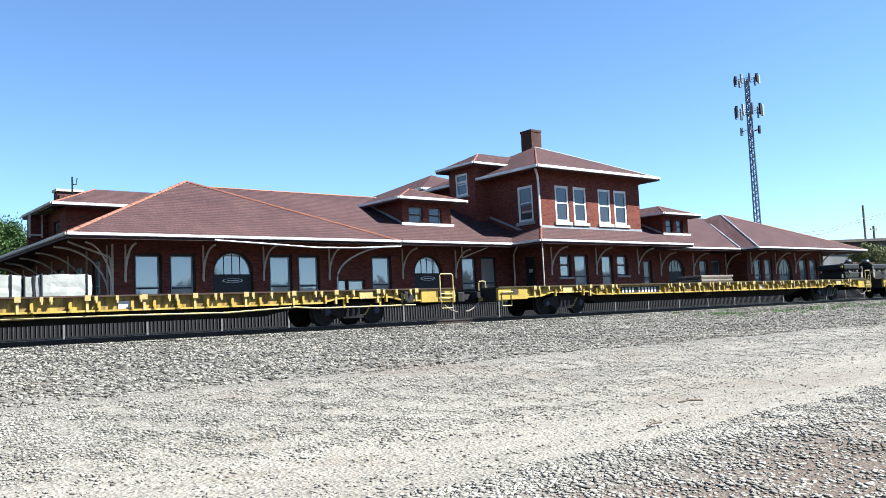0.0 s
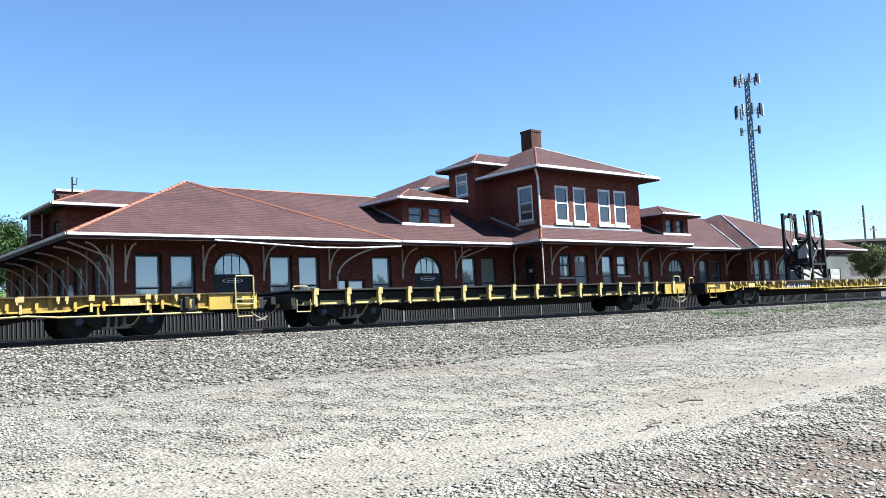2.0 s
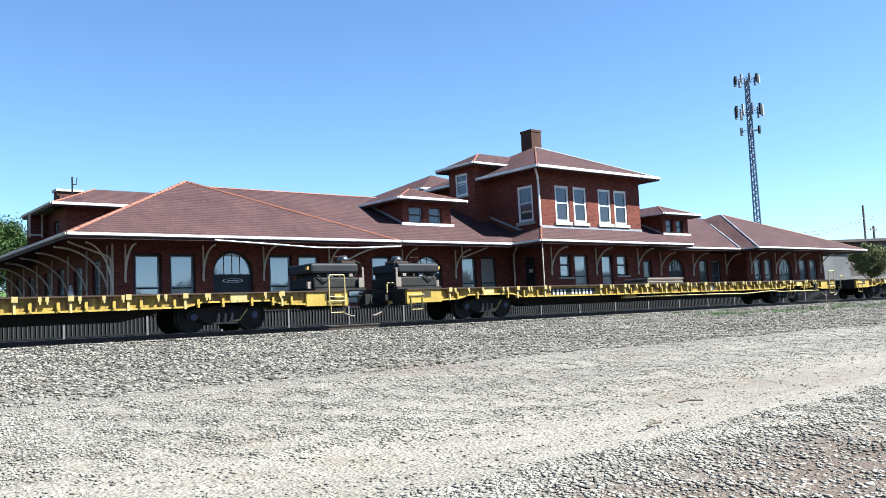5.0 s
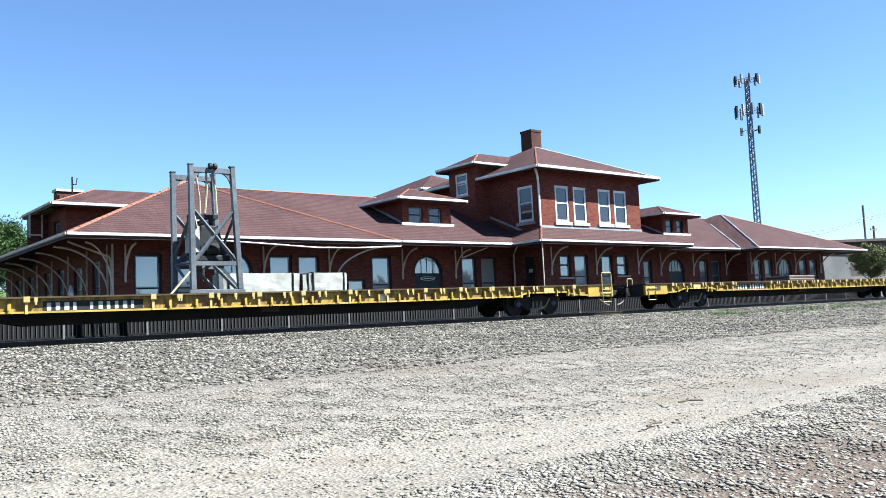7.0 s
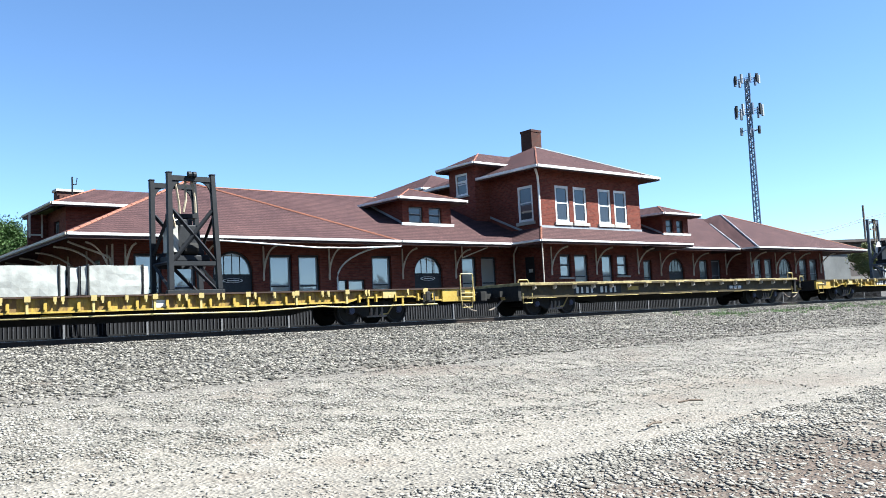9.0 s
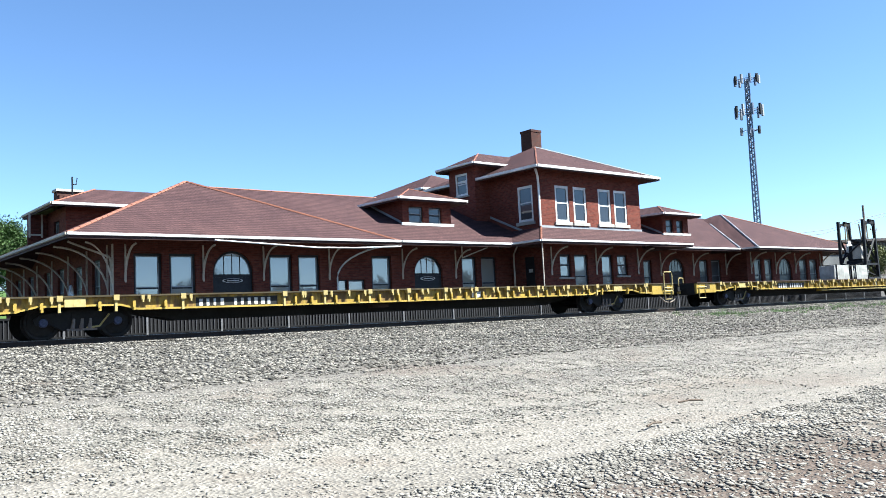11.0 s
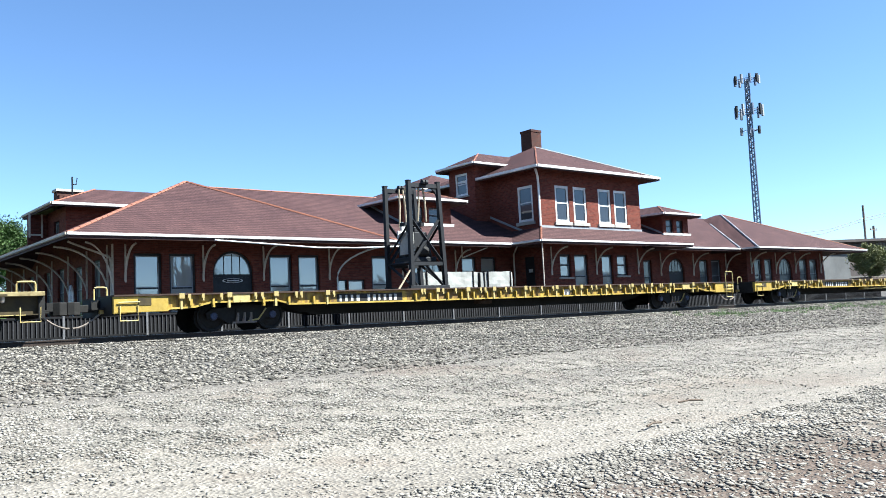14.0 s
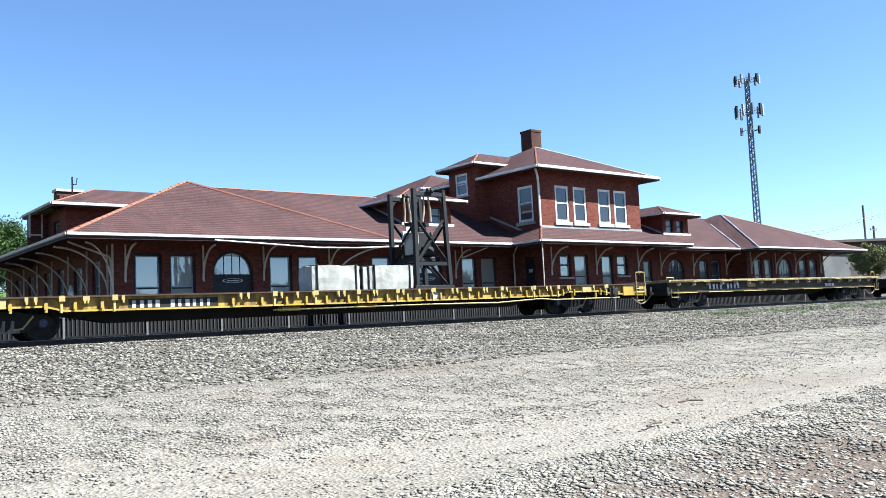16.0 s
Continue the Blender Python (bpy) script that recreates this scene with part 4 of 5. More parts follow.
def short_flat_car(x0, dark, seed, label):
    """60 foot flat car with a thick plank deck edge, or with black sides and stake hooks."""
    L = 18.5
    car = thing("flat_car", label, "flat car", on_track(x0, SIDE, 0), "flat cars of the train")
    MOVERS.append((car, (x0, SIDE, 0)))
    body = SOOT if dark else OLIVE
    top = 1.02 if dark else 1.1
    part("deck", made((0, L, -0.02, WIDTH + 0.02, top - (0.05 if dark else 0.1), top)), SOOT if dark else PLANK, car, "black steel deck" if dark else "dirty cream plank deck edge", 0.01)
    if dark:
        rnd = random.Random(seed)
        x = 0.4
        while x < L - 0.6:
            a = x + rnd.uniform(0.4, 1.3)
            part("worn_stripe", made((x, min(a, L - 0.1), 0.188, 0.196, 0.6, 0.68 + 0.05 * rnd.random())), PALEYELLOW, car, "worn pale yellow stripe")
            x = a + rnd.uniform(0.1, 0.5)
        part("reflector_bar", made((7.2, 7.9, 0.17, 0.186, 0.68, 0.76), (11.6, 12.0, 0.17, 0.186, 0.68, 0.76), (2.8, 3.3, 0.17, 0.186, 0.68, 0.76)), YELLOW, car, "bright yellow reflector bar")
    text = "black side sill" if dark else "dirty olive yellow side sill"
    part("side_sill", made((0, L, 0.2, 0.23, 0.58, top - 0.1)), body, car, text)
    part("side_sill", made((0, L, WIDTH - 0.09, WIDTH - 0.06, 0.58, top - 0.1)), body, car, text)
    part("sill_flange", made((0, L, 0.1, 0.198, 0.58, 0.605)), body, car)
    if not dark:
        rnd = random.Random(seed)
        x = 0.4
        while x < L - 1.0:
            a = min(L - 0.4, x + rnd.uniform(0.5, 2.4))
            part("sill_stripe", made((x, a, 0.088, 0.098, 0.575, 0.575 + rnd.uniform(0.012, 0.03))), PALEYELLOW, car, "worn pale yellow lower edge")
            x = a + rnd.uniform(0.3, 1.4)
        x = 0.1
        while x < L - 0.2:
            a = min(L - 0.1, x + rnd.uniform(0.25, 1.6))
            part("deck_grime", made((x, a, -0.028, -0.022, top - 0.098, top - rnd.uniform(0.03, 0.085))), OLIVE, car, "dirty worn plank edge")
            x = a + rnd.uniform(0.1, 1.0)
    part("end_sill", made((-0.02, 0.12, 0.09, WIDTH - 0.09, 0.5, top - 0.1)), SOOT, car)
    part("end_sill", made((L - 0.12, L + 0.02, 0.09, WIDTH - 0.09, 0.5, top - 0.1)), SOOT, car)
    bm = bmesh.new()
    slab(bm, [(0.3, 1.1, 0.62), (3.6, 1.1, 0.58), (5.0, 1.1, 0.36), (L - 5.0, 1.1, 0.36), (L - 3.6, 1.1, 0.58), (L - 0.3, 1.1, 0.62), (L - 0.3, 1.1, 0.92), (0.3, 1.1, 0.92)], (0, 0.7, 0))
    part("center_sill", bm, SOOT, car)
    truck(car, 2.15)
    truck(car, L - 2.15)
    coupler(car, 0, -1)
    coupler(car, L, 1)
    if dark:
        hook = finish("stake_hook", made((-0.07, 0.07, -0.05, 0.06, 0.86, 1.05), (-0.1, -0.02, -0.06, 0.06, 0.6, 0.98), (-0.05, 0.03, -0.03, 0.05, 0.55, 0.86)), PALEYELLOW)
        for k in range(16):
            put(hook, car, pose(0.75 + k * 1.13, 0, 0), "pale yellow stake hook")
        part("end_panel", made((L - 1.35, L, 0.0, 0.056, 0.56, top - 0.052)), YELLOW, car, "bright yellow end panel", 0.01)
    else:
        boss = bmesh.new()
        disc(boss, 0, 0.9, 0.1, 0.19, 0.04, 10)
        box(boss, -0.03, 0.03, 0.03, 0.19, 0.9, 1.0)
        boss = finish("tie_down", boss, TIMBER)
        for k in range(17):
            put(boss, car, pose(0.8 + k * 1.05, 0, 0))
        stencil(car, 2.95, 0.198, 0.66, 0.96, 2.7, 9, True, seed)
        part("placard", made((6.05, 6.7, 0.18, 0.196, 0.76, 0.9)), YELLOW, car, "yellow placard")
        part("worn_patch", made((12.9, 14.1, 0.185, 0.196, 0.66, 0.86)), BLACK, car)
        for k in range(3):
            part("marking_bar", made((13.05 + k * 0.33, 13.3 + k * 0.33, 0.176, 0.183, 0.7, 0.82)), WHITE, car, "white marking bar")
    for x in (0.1, L - 0.55):
        part("sill_step", piped([(x, -0.02, 0.75), (x, -0.02, 0.42), (x + 0.45, -0.02, 0.42), (x + 0.45, -0.02, 0.75)], 0.02, 5), PALEYELLOW, car, "pale stirrup step")
    grab(car, L - 0.6, 0.12, 0.42, 0.28, top - 0.05)
    grab(car, 0.1, 0.2, 0.5, 0.12, top - 0.02)
    return car


def strut(bm, p, q, w=0.06):
    p, q = Vector(p), Vector(q)
    tube(bm, [p, q], w * 0.72, 4)


def tapered_block():
    """A block that narrows upwards on a wide foot, with a neck."""
    bm = made((0.12, W_FRAME - 0.12, 0.98, 1.92, 0.925, 1.12), (0.5, 0.9, 1.22, 1.68, 1.98, 2.16))
    slab(bm, [(0.24, 1.05, 1.124), (W_FRAME - 0.24, 1.05, 1.124), (0.98, 1.05, 1.976), (0.42, 1.05, 1.976)], (0, 0.8, 0))
    return bm


W_FRAME = 1.4


def lifting_frame(x0, steel, label, lean):
    """An open steel portal tower with cross braces, and a machine hung inside it."""
    f = thing("steel_frame", label, "steel frame", on_track(x0, SIDE, DECK), "steel frames on the flat cars")
    MOVERS.append((f, (x0, SIDE, DECK)))
    W, Y0, Y1, H = 1.4, 0.75, 2.15, 3.64 if lean < 0 else 3.36
    for x in (0.0, W):
        for y in (Y0, Y1):
            p = part("post", made((x - 0.075, x + 0.075, y - 0.075, y + 0.075, 0.13, H)), steel, f, "", 0.012)
            part("post_cap", made((x - 0.085, x + 0.085, y - 0.085, y + 0.085, H, H + 0.03)), steel, p)
    for y in (Y0, Y1):
        part("top_beam", made((0.08, W - 0.08, y - 0.055, y + 0.055, H - 0.2, H - 0.06)), steel, f)
        part("base_beam", made((-0.12, W + 0.12, y - 0.08, y + 0.08, 0.0, 0.126)), steel, f, "", 0.01)
        for xa, way in ((0.078, 1), (W - 0.078, -1)):
            bm = bmesh.new()
            curve = [(xa + way * 0.34 * (1 - math.cos(a)), y - 0.03, H - 0.204 - 0.42 * (1 - math.sin(a))) for a in np.linspace(0, math.pi / 2, 7)]
            slab(bm, [(xa, y - 0.03, H - 0.204)] + curve, (0, 0.06, 0))
            part("gusset", bm, steel, f, "curved gusset plate")
        part("cross_beam", made((0.08, W - 0.08, y - 0.05, y + 0.05, 0.8, 0.92)), steel, f)
        bm = bmesh.new()
        strut(bm, (0.08, y, 2.35), (W - 0.08, y, 0.94), 0.09)
        strut(bm, (W - 0.08, y, 2.35), (0.08, y, 0.94), 0.09)
        strut(bm, (W - 0.12, y, 0.14), (W * 0.45, y, 0.8), 0.08)
        part("brace", bm, steel, f)
    for x in (0.0, W):
        bm = bmesh.new()
        strut(bm, (x, Y0 + 0.08, 0.16), (x, Y1 - 0.08, 0.9), 0.075)
        strut(bm, (x, Y0 + 0.08, 0.9), (x, Y1 - 0.08, 0.9), 0.07)
        strut(bm, (x, Y0 + 0.08, 2.2), (x, Y1 - 0.08, 1.2), 0.075)
        part("side_brace", bm, steel, f)
    for y in (Y0, Y1):
        for x in (0.62, 0.78):
            part("sheave", piped([(x - 0.05, y - 0.09, H - 0.02), (x + 0.05, y - 0.09, H - 0.02)], 0.085, 10), FRAMESTEEL, f, "dark rope sheave")
    m = part("machine", tapered_block(), FRAMESTEEL, f, "dark machine block hung in the frame", 0.04)
    part("machine_plate", made((0.08, 0.34, 1.0, 1.5, 1.2, 1.95)), STONE, m, "pale plate")
    part("lifting_fork", made((0.34, 1.0, 1.9, 1.97, 1.62, 2.08), (0.5, 0.84, 1.89, 1.98, 2.08, 2.26)), TRIM, m, "white lifting fork plate", 0.012)
    for k in range(3):
        x = 0.42 + 0.25 * k
        part("prong", piped([(x, 1.86, 1.98), (x, 1.85, 1.6), (x + 0.01, 1.8, 1.36), (x + 0.03, 1.7, 1.24)], 0.05, 7), TRIM, f, "white curved fork prong")
        part("slot", made((x - 0.035, x + 0.035, 1.885, 1.897, 1.68, 1.98)), FRAMESTEEL, f, "dark slot in the fork plate")
    part("hook", piped([(0.26, 1.2, 1.95), (0.16, 1.16, 1.7), (0.2, 1.14, 1.52), (0.34, 1.14, 1.46)], 0.05, 8), TRIM, m, "white painted hook")
    part("drum", piped([(0.5, 1.05, 1.3), (0.9, 1.05, 1.3)], 0.17, 12), SOOT, m, "dark winding drum")
    part("crosshead", made((0.2, 1.1, 1.3, 1.6, 2.2, 2.32)), FRAMESTEEL, m)
    for y, xa, xb, low in ((Y1 - 0.14, 0.56, 0.5, 2.2), (Y1 - 0.14, 0.74, 0.82, 2.2), (Y0 + 0.14, 0.58, 0.48, 2.3), (Y0 + 0.14, 0.78, 0.86, 2.3)):
        part("lashing", piped([(xa, y, H - 0.08), ((xa + xb) / 2 + 0.05, y + 0.02, H - 0.7), (xb, y, low)], 0.036, 6), ROPE, f, "tan lashing rope")
    part("lashing", piped([(0.05, 1.0, H - 0.2), (0.12, 0.95, 2.4), (0.25, 1.0, 1.9)], 0.04, 5), ROPE, f, "tan lashing rope")
    if lean < 0:
        part("stay", piped([(-0.02, Y0, 0.7), (lean, Y0 - 0.2, 0.0)], 0.03, 5), ROPE, f)
    for o in f.children_recursive:       # the portals narrow upwards
        for v in o.data.vertices:
            v.co.x *= 1 - 0.034 * v.co.z


def wrapped_load(x0, w, h, mid, half, label):
    b = thing("wrapped_block", label, "wrapped load", on_track(x0, SIDE, DECK + 0.004), "wrapped loads on the flat cars")
    MOVERS.append((b, (x0, SIDE, DECK + 0.004)))
    bm = bmesh.new()
    n, sec = 9, 16
    rings = []
    for i in range(n):
        x = w * i / (n - 1)
        pinch = 0.035 if i in (0, n - 1) else 0.0
        ring = []
        for k in range(sec):
            a = 2 * math.pi * k / sec
            cx, cz = math.cos(a), math.sin(a)
            s = 1 / max(abs(cx), abs(cz)) ** 0.96
            wob = 0.025 * noise.noise((x * 2.2 + x0, cx * 1.5, cz * 1.5))
            ring.append(bm.verts.new((x + (0.02 if i == 0 else -0.02 if i == n - 1 else 0) * abs(cz), mid + (half - pinch + wob) * cx * s, max(0.0, h / 2 + (h / 2 - pinch * 0.6 + wob) * cz * s))))
        rings.append(ring)
    for a, c in zip(rings, rings[1:]):
        for k in range(sec):
            bm.faces.new((a[k], a[(k + 1) % sec], c[(k + 1) % sec], c[k]))
    bm.faces.new(rings[0][::-1])
    bm.faces.new(rings[-1])
    part("cover", bm, TARP, b, "creased white cover", 0.0)
    for x in (w * 0.1, w * 0.9):
        part("strap", made((x - 0.022, x + 0.022, mid - half - 0.035, mid + half + 0.035, 0.0, h + 0.02)), BLACK, b, "black lashing strap", 0.01)


def pallet_stack(x0, w, h, label):
    s = thing("board_stack", label, "board stack", on_track(x0, SIDE, DECK + 0.002), "stacks on the flat cars")
    MOVERS.append((s, (x0, SIDE, DECK + 0.002)))
    for k in range(4):
        z = k * h / 4
        part("board", made((0.04 * (k % 2), w - 0.05 * (k % 3), 0.8, 2.1, z, z + h / 4 - 0.012)), POLE if k % 2 else TIE, s, "", 0.006)


def hitch_machine(x0, way, label):
    """Dark folded machinery at the end of a deck: stacked housings, folded arms, hoses and a glazed head."""
    m = thing("folded_machine", label, "machine", on_track(x0, SIDE, DECK), "machines on the car ends")
    MOVERS.append((m, (x0, SIDE, DECK)))
    f = lambda a, b: (min(a * way, b * way), max(a * way, b * way))
    part("skid", made((*f(-0.05, 1.75), 0.45, 0.6, 0.0, 0.08), (*f(-0.05, 1.75), 2.1, 2.25, 0.0, 0.08), (*f(0.0, 0.12), 0.605, 2.095, 0.0, 0.07), (*f(1.6, 1.72), 0.605, 2.095, 0.0, 0.07)), SOOT, m, "", 0.008)
    part("lower_housing", made((*f(0.02, 1.7), 0.6, 2.1, 0.084, 0.42)), SOOT, m, "sooty lower housing", 0.05)
    part("pivot_deck", made((*f(0.12, 1.55), 0.72, 1.98, 0.424, 0.54)), SOOT, m)
    part("upper_housing", made((*f(0.1, 1.8), 0.58, 2.12, 0.544, 0.86)), FRAMESTEEL, m, "dark upper housing with rounded edges", 0.07)
    for k, (u, w) in enumerate(((0.3, 0.14), (0.72, 0.08), (1.0, 0.18), (1.42, 0.1))):
        part("valve", made((*f(u, u + w), 0.6 + 0.03 * k, 0.716, 0.43, 0.53)), (POLE, RUST, LEAD, RUST)[k], m, "small fitting between the housings", 0.01)
    part("head_base", made((*f(0.14, 0.62), 0.7, 1.4, 0.864, 0.94)), RUST, m, "", 0.01)
    bm = bmesh.new()
    tube(bm, [(0.38 * way, 1.05, 0.944), (0.38 * way, 1.05, 1.04), (0.38 * way, 1.05, 1.13)], 0.23, 14, 0.12)
    part("head", bm, UPPERPANE, m, "dark glazed dome on the upper housing", 0.0, True)
    part("bracket_plate", made((*f(-0.04, 0.16), 0.5, 0.56, 0.09, 0.4), (*f(-0.04, 0.03), 0.5, 0.56, 0.4, 0.72)), POLE, m, "grey bent bracket plate", 0.008)
    part("bracket_plate", made((*f(1.72, 1.86), 0.7, 0.78, 0.09, 0.3)), POLE, m, "", 0.008)
    part("hose", piped([(0.14 * way, 0.66, 0.5), (-0.05 * way, 0.6, 0.66), (0.0 * way, 0.64, 0.86), (0.2 * way, 0.8, 0.98)], 0.026, 6), SOOT, m, "black looped hose")
    part("hose", piped([(1.1 * way, 0.57, 0.46), (1.35 * way, 0.55, 0.3), (1.6 * way, 0.57, 0.48)], 0.022, 6), SOOT, m, "black looped hose")
    part("hand_rail", piped([(0.66 * way, 0.66, 0.86), (0.66 * way, 0.66, 1.06), (0.95 * way, 0.66, 1.06), (0.95 * way, 0.66, 0.86)], 0.018, 5), RUST, m)
    part("lamp_cap", made((*f(1.805, 1.88), 0.66, 0.78, 0.66, 0.76)), YELLOW, m)


# gaps between the cars at the clip's start, from the head of the train back
GAPS = [75.9, 47.25, 18.65, -10.36, -30.41, -58.64, -88.0, -117.3, -146.4, -166.7, -195.9, -224.6, -253.2, -282.0, -302.1, -330.7]
SHORT = {3: True, 8: False, 13: False}
texts = ["long yellow flat car with worn paint and stake pockets", "yellow flat car carrying a steel frame and white wrapped blocks", "empty yellow flat car with a low stack of boards"]
for i in range(len(GAPS) - 1):
    x = GAPS[i + 1] + 0.75
    if i in SHORT:
        short_flat_car(x, SHORT[i], 40 + i, "short black flat car with yellow stake hooks" if SHORT[i] else "short olive yellow flat car with a pale plank deck")
    else:
        kind_ = 1 if i in (2, 4, 7, 9, 12, 14) else 2 if i in (1, 5, 6, 11) else 0
        long_flat_car(x, i in (2, 4, 5, 9, 11, 14), 20 + i, texts[kind_])


bodies = set()
for ob, _ in MOVERS:
    for o in ob.children_recursive:
        if o.name.split(".")[0] != "truck" and (o.parent is None or o.parent.name.split(".")[0] != "truck"):
            bodies.add(o.data)
for me in bodies:
    me.transform(Matrix.Diagonal((1, 1, 1.07, 1)))


def frame_first(x, off, steel):
    lifting_frame(x + off, steel, "tall dark steel portal frame with cross braces on a flat car" if steel is FRAMESTEEL else "tall grey steel portal frame with cross braces on a flat car", -0.7)
    for start, w, h, text in ((1.4, 2.7, 0.67, "long white wrapped block with black straps on a flat car"), (4.12, 0.28, 0.62, "narrow white wrapped bundle between two blocks"), (4.42, 1.43, 0.67, "white wrapped block with black straps on a flat car")):
        wrapped_load(x + off + start, w, h, 2.5, 0.32, text)


def frame_last(x, off, steel, gap):
    for start, w in ((4.22, 1.7), (2.5, 0.3), (2.18, 1.7)):
        wrapped_load(x + off - start - gap, w, 0.77 if w > 1 else 0.72, 0.7, 0.44, "white wrapped block with black straps on a flat car" if w > 1 else "narrow white wrapped bundle between two blocks")
    lifting_frame(x + off, steel, "tall dark steel portal frame with cross braces on a flat car", 2.0)


frame_first(GAPS[3] + 0.75, 10.3, FRAMESTEEL)
frame_last(GAPS[5] + 0.75, 15.5, FRAMESTEEL, 0.0)
frame_first(GAPS[8] + 0.75, 10.55, PALESTEEL)
frame_last(GAPS[10] + 0.75, 16.95, FRAMESTEEL, 0.27)
frame_first(GAPS[13] + 0.75, 9.85, FRAMESTEEL)
frame_last(GAPS[15] + 0.75, 16.2, FRAMESTEEL, 0.0)
for k, off, h in ((2, 12.9, 0.36), (6, 13.0, 0.28), (7, 12.3, 0.3), (12, 13.1, 0.16)):
    pallet_stack(GAPS[k] + 0.75 + off, 2.5, h, "low stack of grey brown boards on a flat car")
for k in (1, 6, 11):
    hitch_machine(GAPS[k] - 0.55, -1, "dark folded machine with a long boom on a car end")
    hitch_machine(GAPS[k] + 0.75, 1, "dark folded machine with a small head on a car end")

# ---- the distance, laid out square to the depot ----
def far(x, y):
    c, s = math.cos(radians(TURN)), math.sin(radians(TURN))
    return x * c - y * s, x * s + y * c


def leafy_tree(x, y, h, crown_r, crown_z, leaf, count, label, seed, squash=1.0, leaf_size=1.0):
    rnd = random.Random(seed)
    t = thing("tree", label, "tree", pose(x, y, height(x, y)))
    bm = bmesh.new()
    tube(bm, [(0, 0, -0.1), (0.1, 0, h * 0.3), (0, 0.1, h * 0.75)], 0.28, 8, 0.08)
    for k in range(9):
        a, z = k * 2.4, h * (0.25 + 0.05 * k)
        r = crown_r * rnd.uniform(0.5, 0.8)
        tube(bm, [(0.05, 0, z), (r * 0.5 * math.cos(a), r * 0.5 * math.sin(a), z + 0.5), (r * math.cos(a), r * math.sin(a), z + 1.3)], 0.09, 5, 0.02)
    part("trunk", bm, BARK, t)
    verts, faces = [], []
    clumps = []
    for _ in range(60):
        a, u, rr = rnd.uniform(0, 6.283), rnd.uniform(-1, 1), crown_r * rnd.uniform(0.35, 1.0) ** 0.6
        s = math.sqrt(1 - u * u)
        clumps.append((rr * s * math.cos(a), rr * s * math.sin(a), crown_z + rr * u * squash, crown_r * rnd.uniform(0.14, 0.3)))
    for i in range(count):
        cx, cy, cz, cr = clumps[rnd.randrange(len(clumps))]
        p = Vector((cx + rnd.gauss(0, cr * 0.55), cy + rnd.gauss(0, cr * 0.55), cz + rnd.gauss(0, cr * 0.5)))
        e = Euler((rnd.uniform(-1, 1), rnd.uniform(-1, 1), rnd.uniform(0, 6.3))).to_matrix()
        s = rnd.uniform(0.1, 0.2) * leaf_size
        n = len(verts)
        for q in ((-s, 0, 0), (0, -s * 0.5, 0.03), (s, 0, 0), (0, s * 0.5, 0.03)):
            verts.append(tuple(p + e @ Vector(q)))
        faces.append((n, n + 1, n + 2, n + 3))
    me = bpy.data.meshes.new("crown")
    me.from_pydata(verts, [], faces)
    me.materials.append(leaf)
    o = new("crown", me)
    o.parent = t
    tagged(o, "dense leafy crown", kind="stuff")


leafy_tree(14.4, 60, 4.6, 2.9, 2.9, LEAF, 48000, "dense green leafy tree behind the depot", 3, 0.9, 0.62)
leafy_tree(10.5, 64, 5.0, 3.2, 2.6, LEAF, 9000, "green leafy tree on the grass bank", 4)
leafy_tree(112.9, 42.6, 6.6, 2.1, 4.6, DRYLEAF, 15000, "bushy olive green tree beside a grey shed", 5, 0.95, 0.8)



def far_woods():
    """A belt of trees across the yard, behind the viewer, that the depot's windows mirror."""
    rng = np.random.default_rng(11)
    n = 26000
    x = rng.uniform(-60, 520, n)
    crest = 11.0 + 2.6 * np.sin(x * 0.09) + 1.8 * np.sin(x * 0.23 + 1) + 1.2 * np.sin(x * 0.61)
    y = -150 + rng.uniform(-6, 6, n)
    z = -1.6 + crest * rng.random(n) ** 0.6
    c = np.stack((x, y, z), 1)
    u, v = rng.normal(0, 0.75, (n, 3)), rng.normal(0, 0.75, (n, 3))
    co = np.stack((c - u, c - v, c + u, c + v), 1).reshape(-1, 3)
    me = bpy.data.meshes.new("far_woods")
    me.from_pydata(co.tolist(), [], np.arange(n * 4).reshape(-1, 4).tolist())
    me.materials.append(LEAF)
    return tagged(new("far_woods", me), "belt of green woods across the yard", "woods", kind="stuff")


far_woods()
bm = made((119, 134, 62, 80, 0.0, 6.9))
shed = thing("shed", "grey metal clad shed beyond the depot", "shed", pose(0, 0, 0, 0, 0, TURN))
part("wall", bm, CLADDING, shed)
part("roof", made((118.7, 134.3, 61.7, 80.3, 6.9, 7.2)), DARKROOF, shed)
part("window", made((123.5, 125.5, 61.95, 61.998, 2.9, 4.2)), DARKFRAME, shed)
hall = thing("warehouse", "dark brown low warehouse with a long sloping roof", "warehouse", pose(0, 0, 0, 0, 0, TURN))
bm = bmesh.new()
slab(bm, [(150, 76, 0.0), (215, 76, 0.0), (215, 76, 12.55), (150, 76, 10.04)], (0, 34, 0))
part("wall", bm, DARKROOF, hall)
bm = bmesh.new()
slab(bm, [(146, 74, 9.9), (216, 74, 12.6), (216, 112, 12.6), (146, 112, 9.9)], (0, 0, 0.5))
part("roof", bm, DARKROOF, hall)


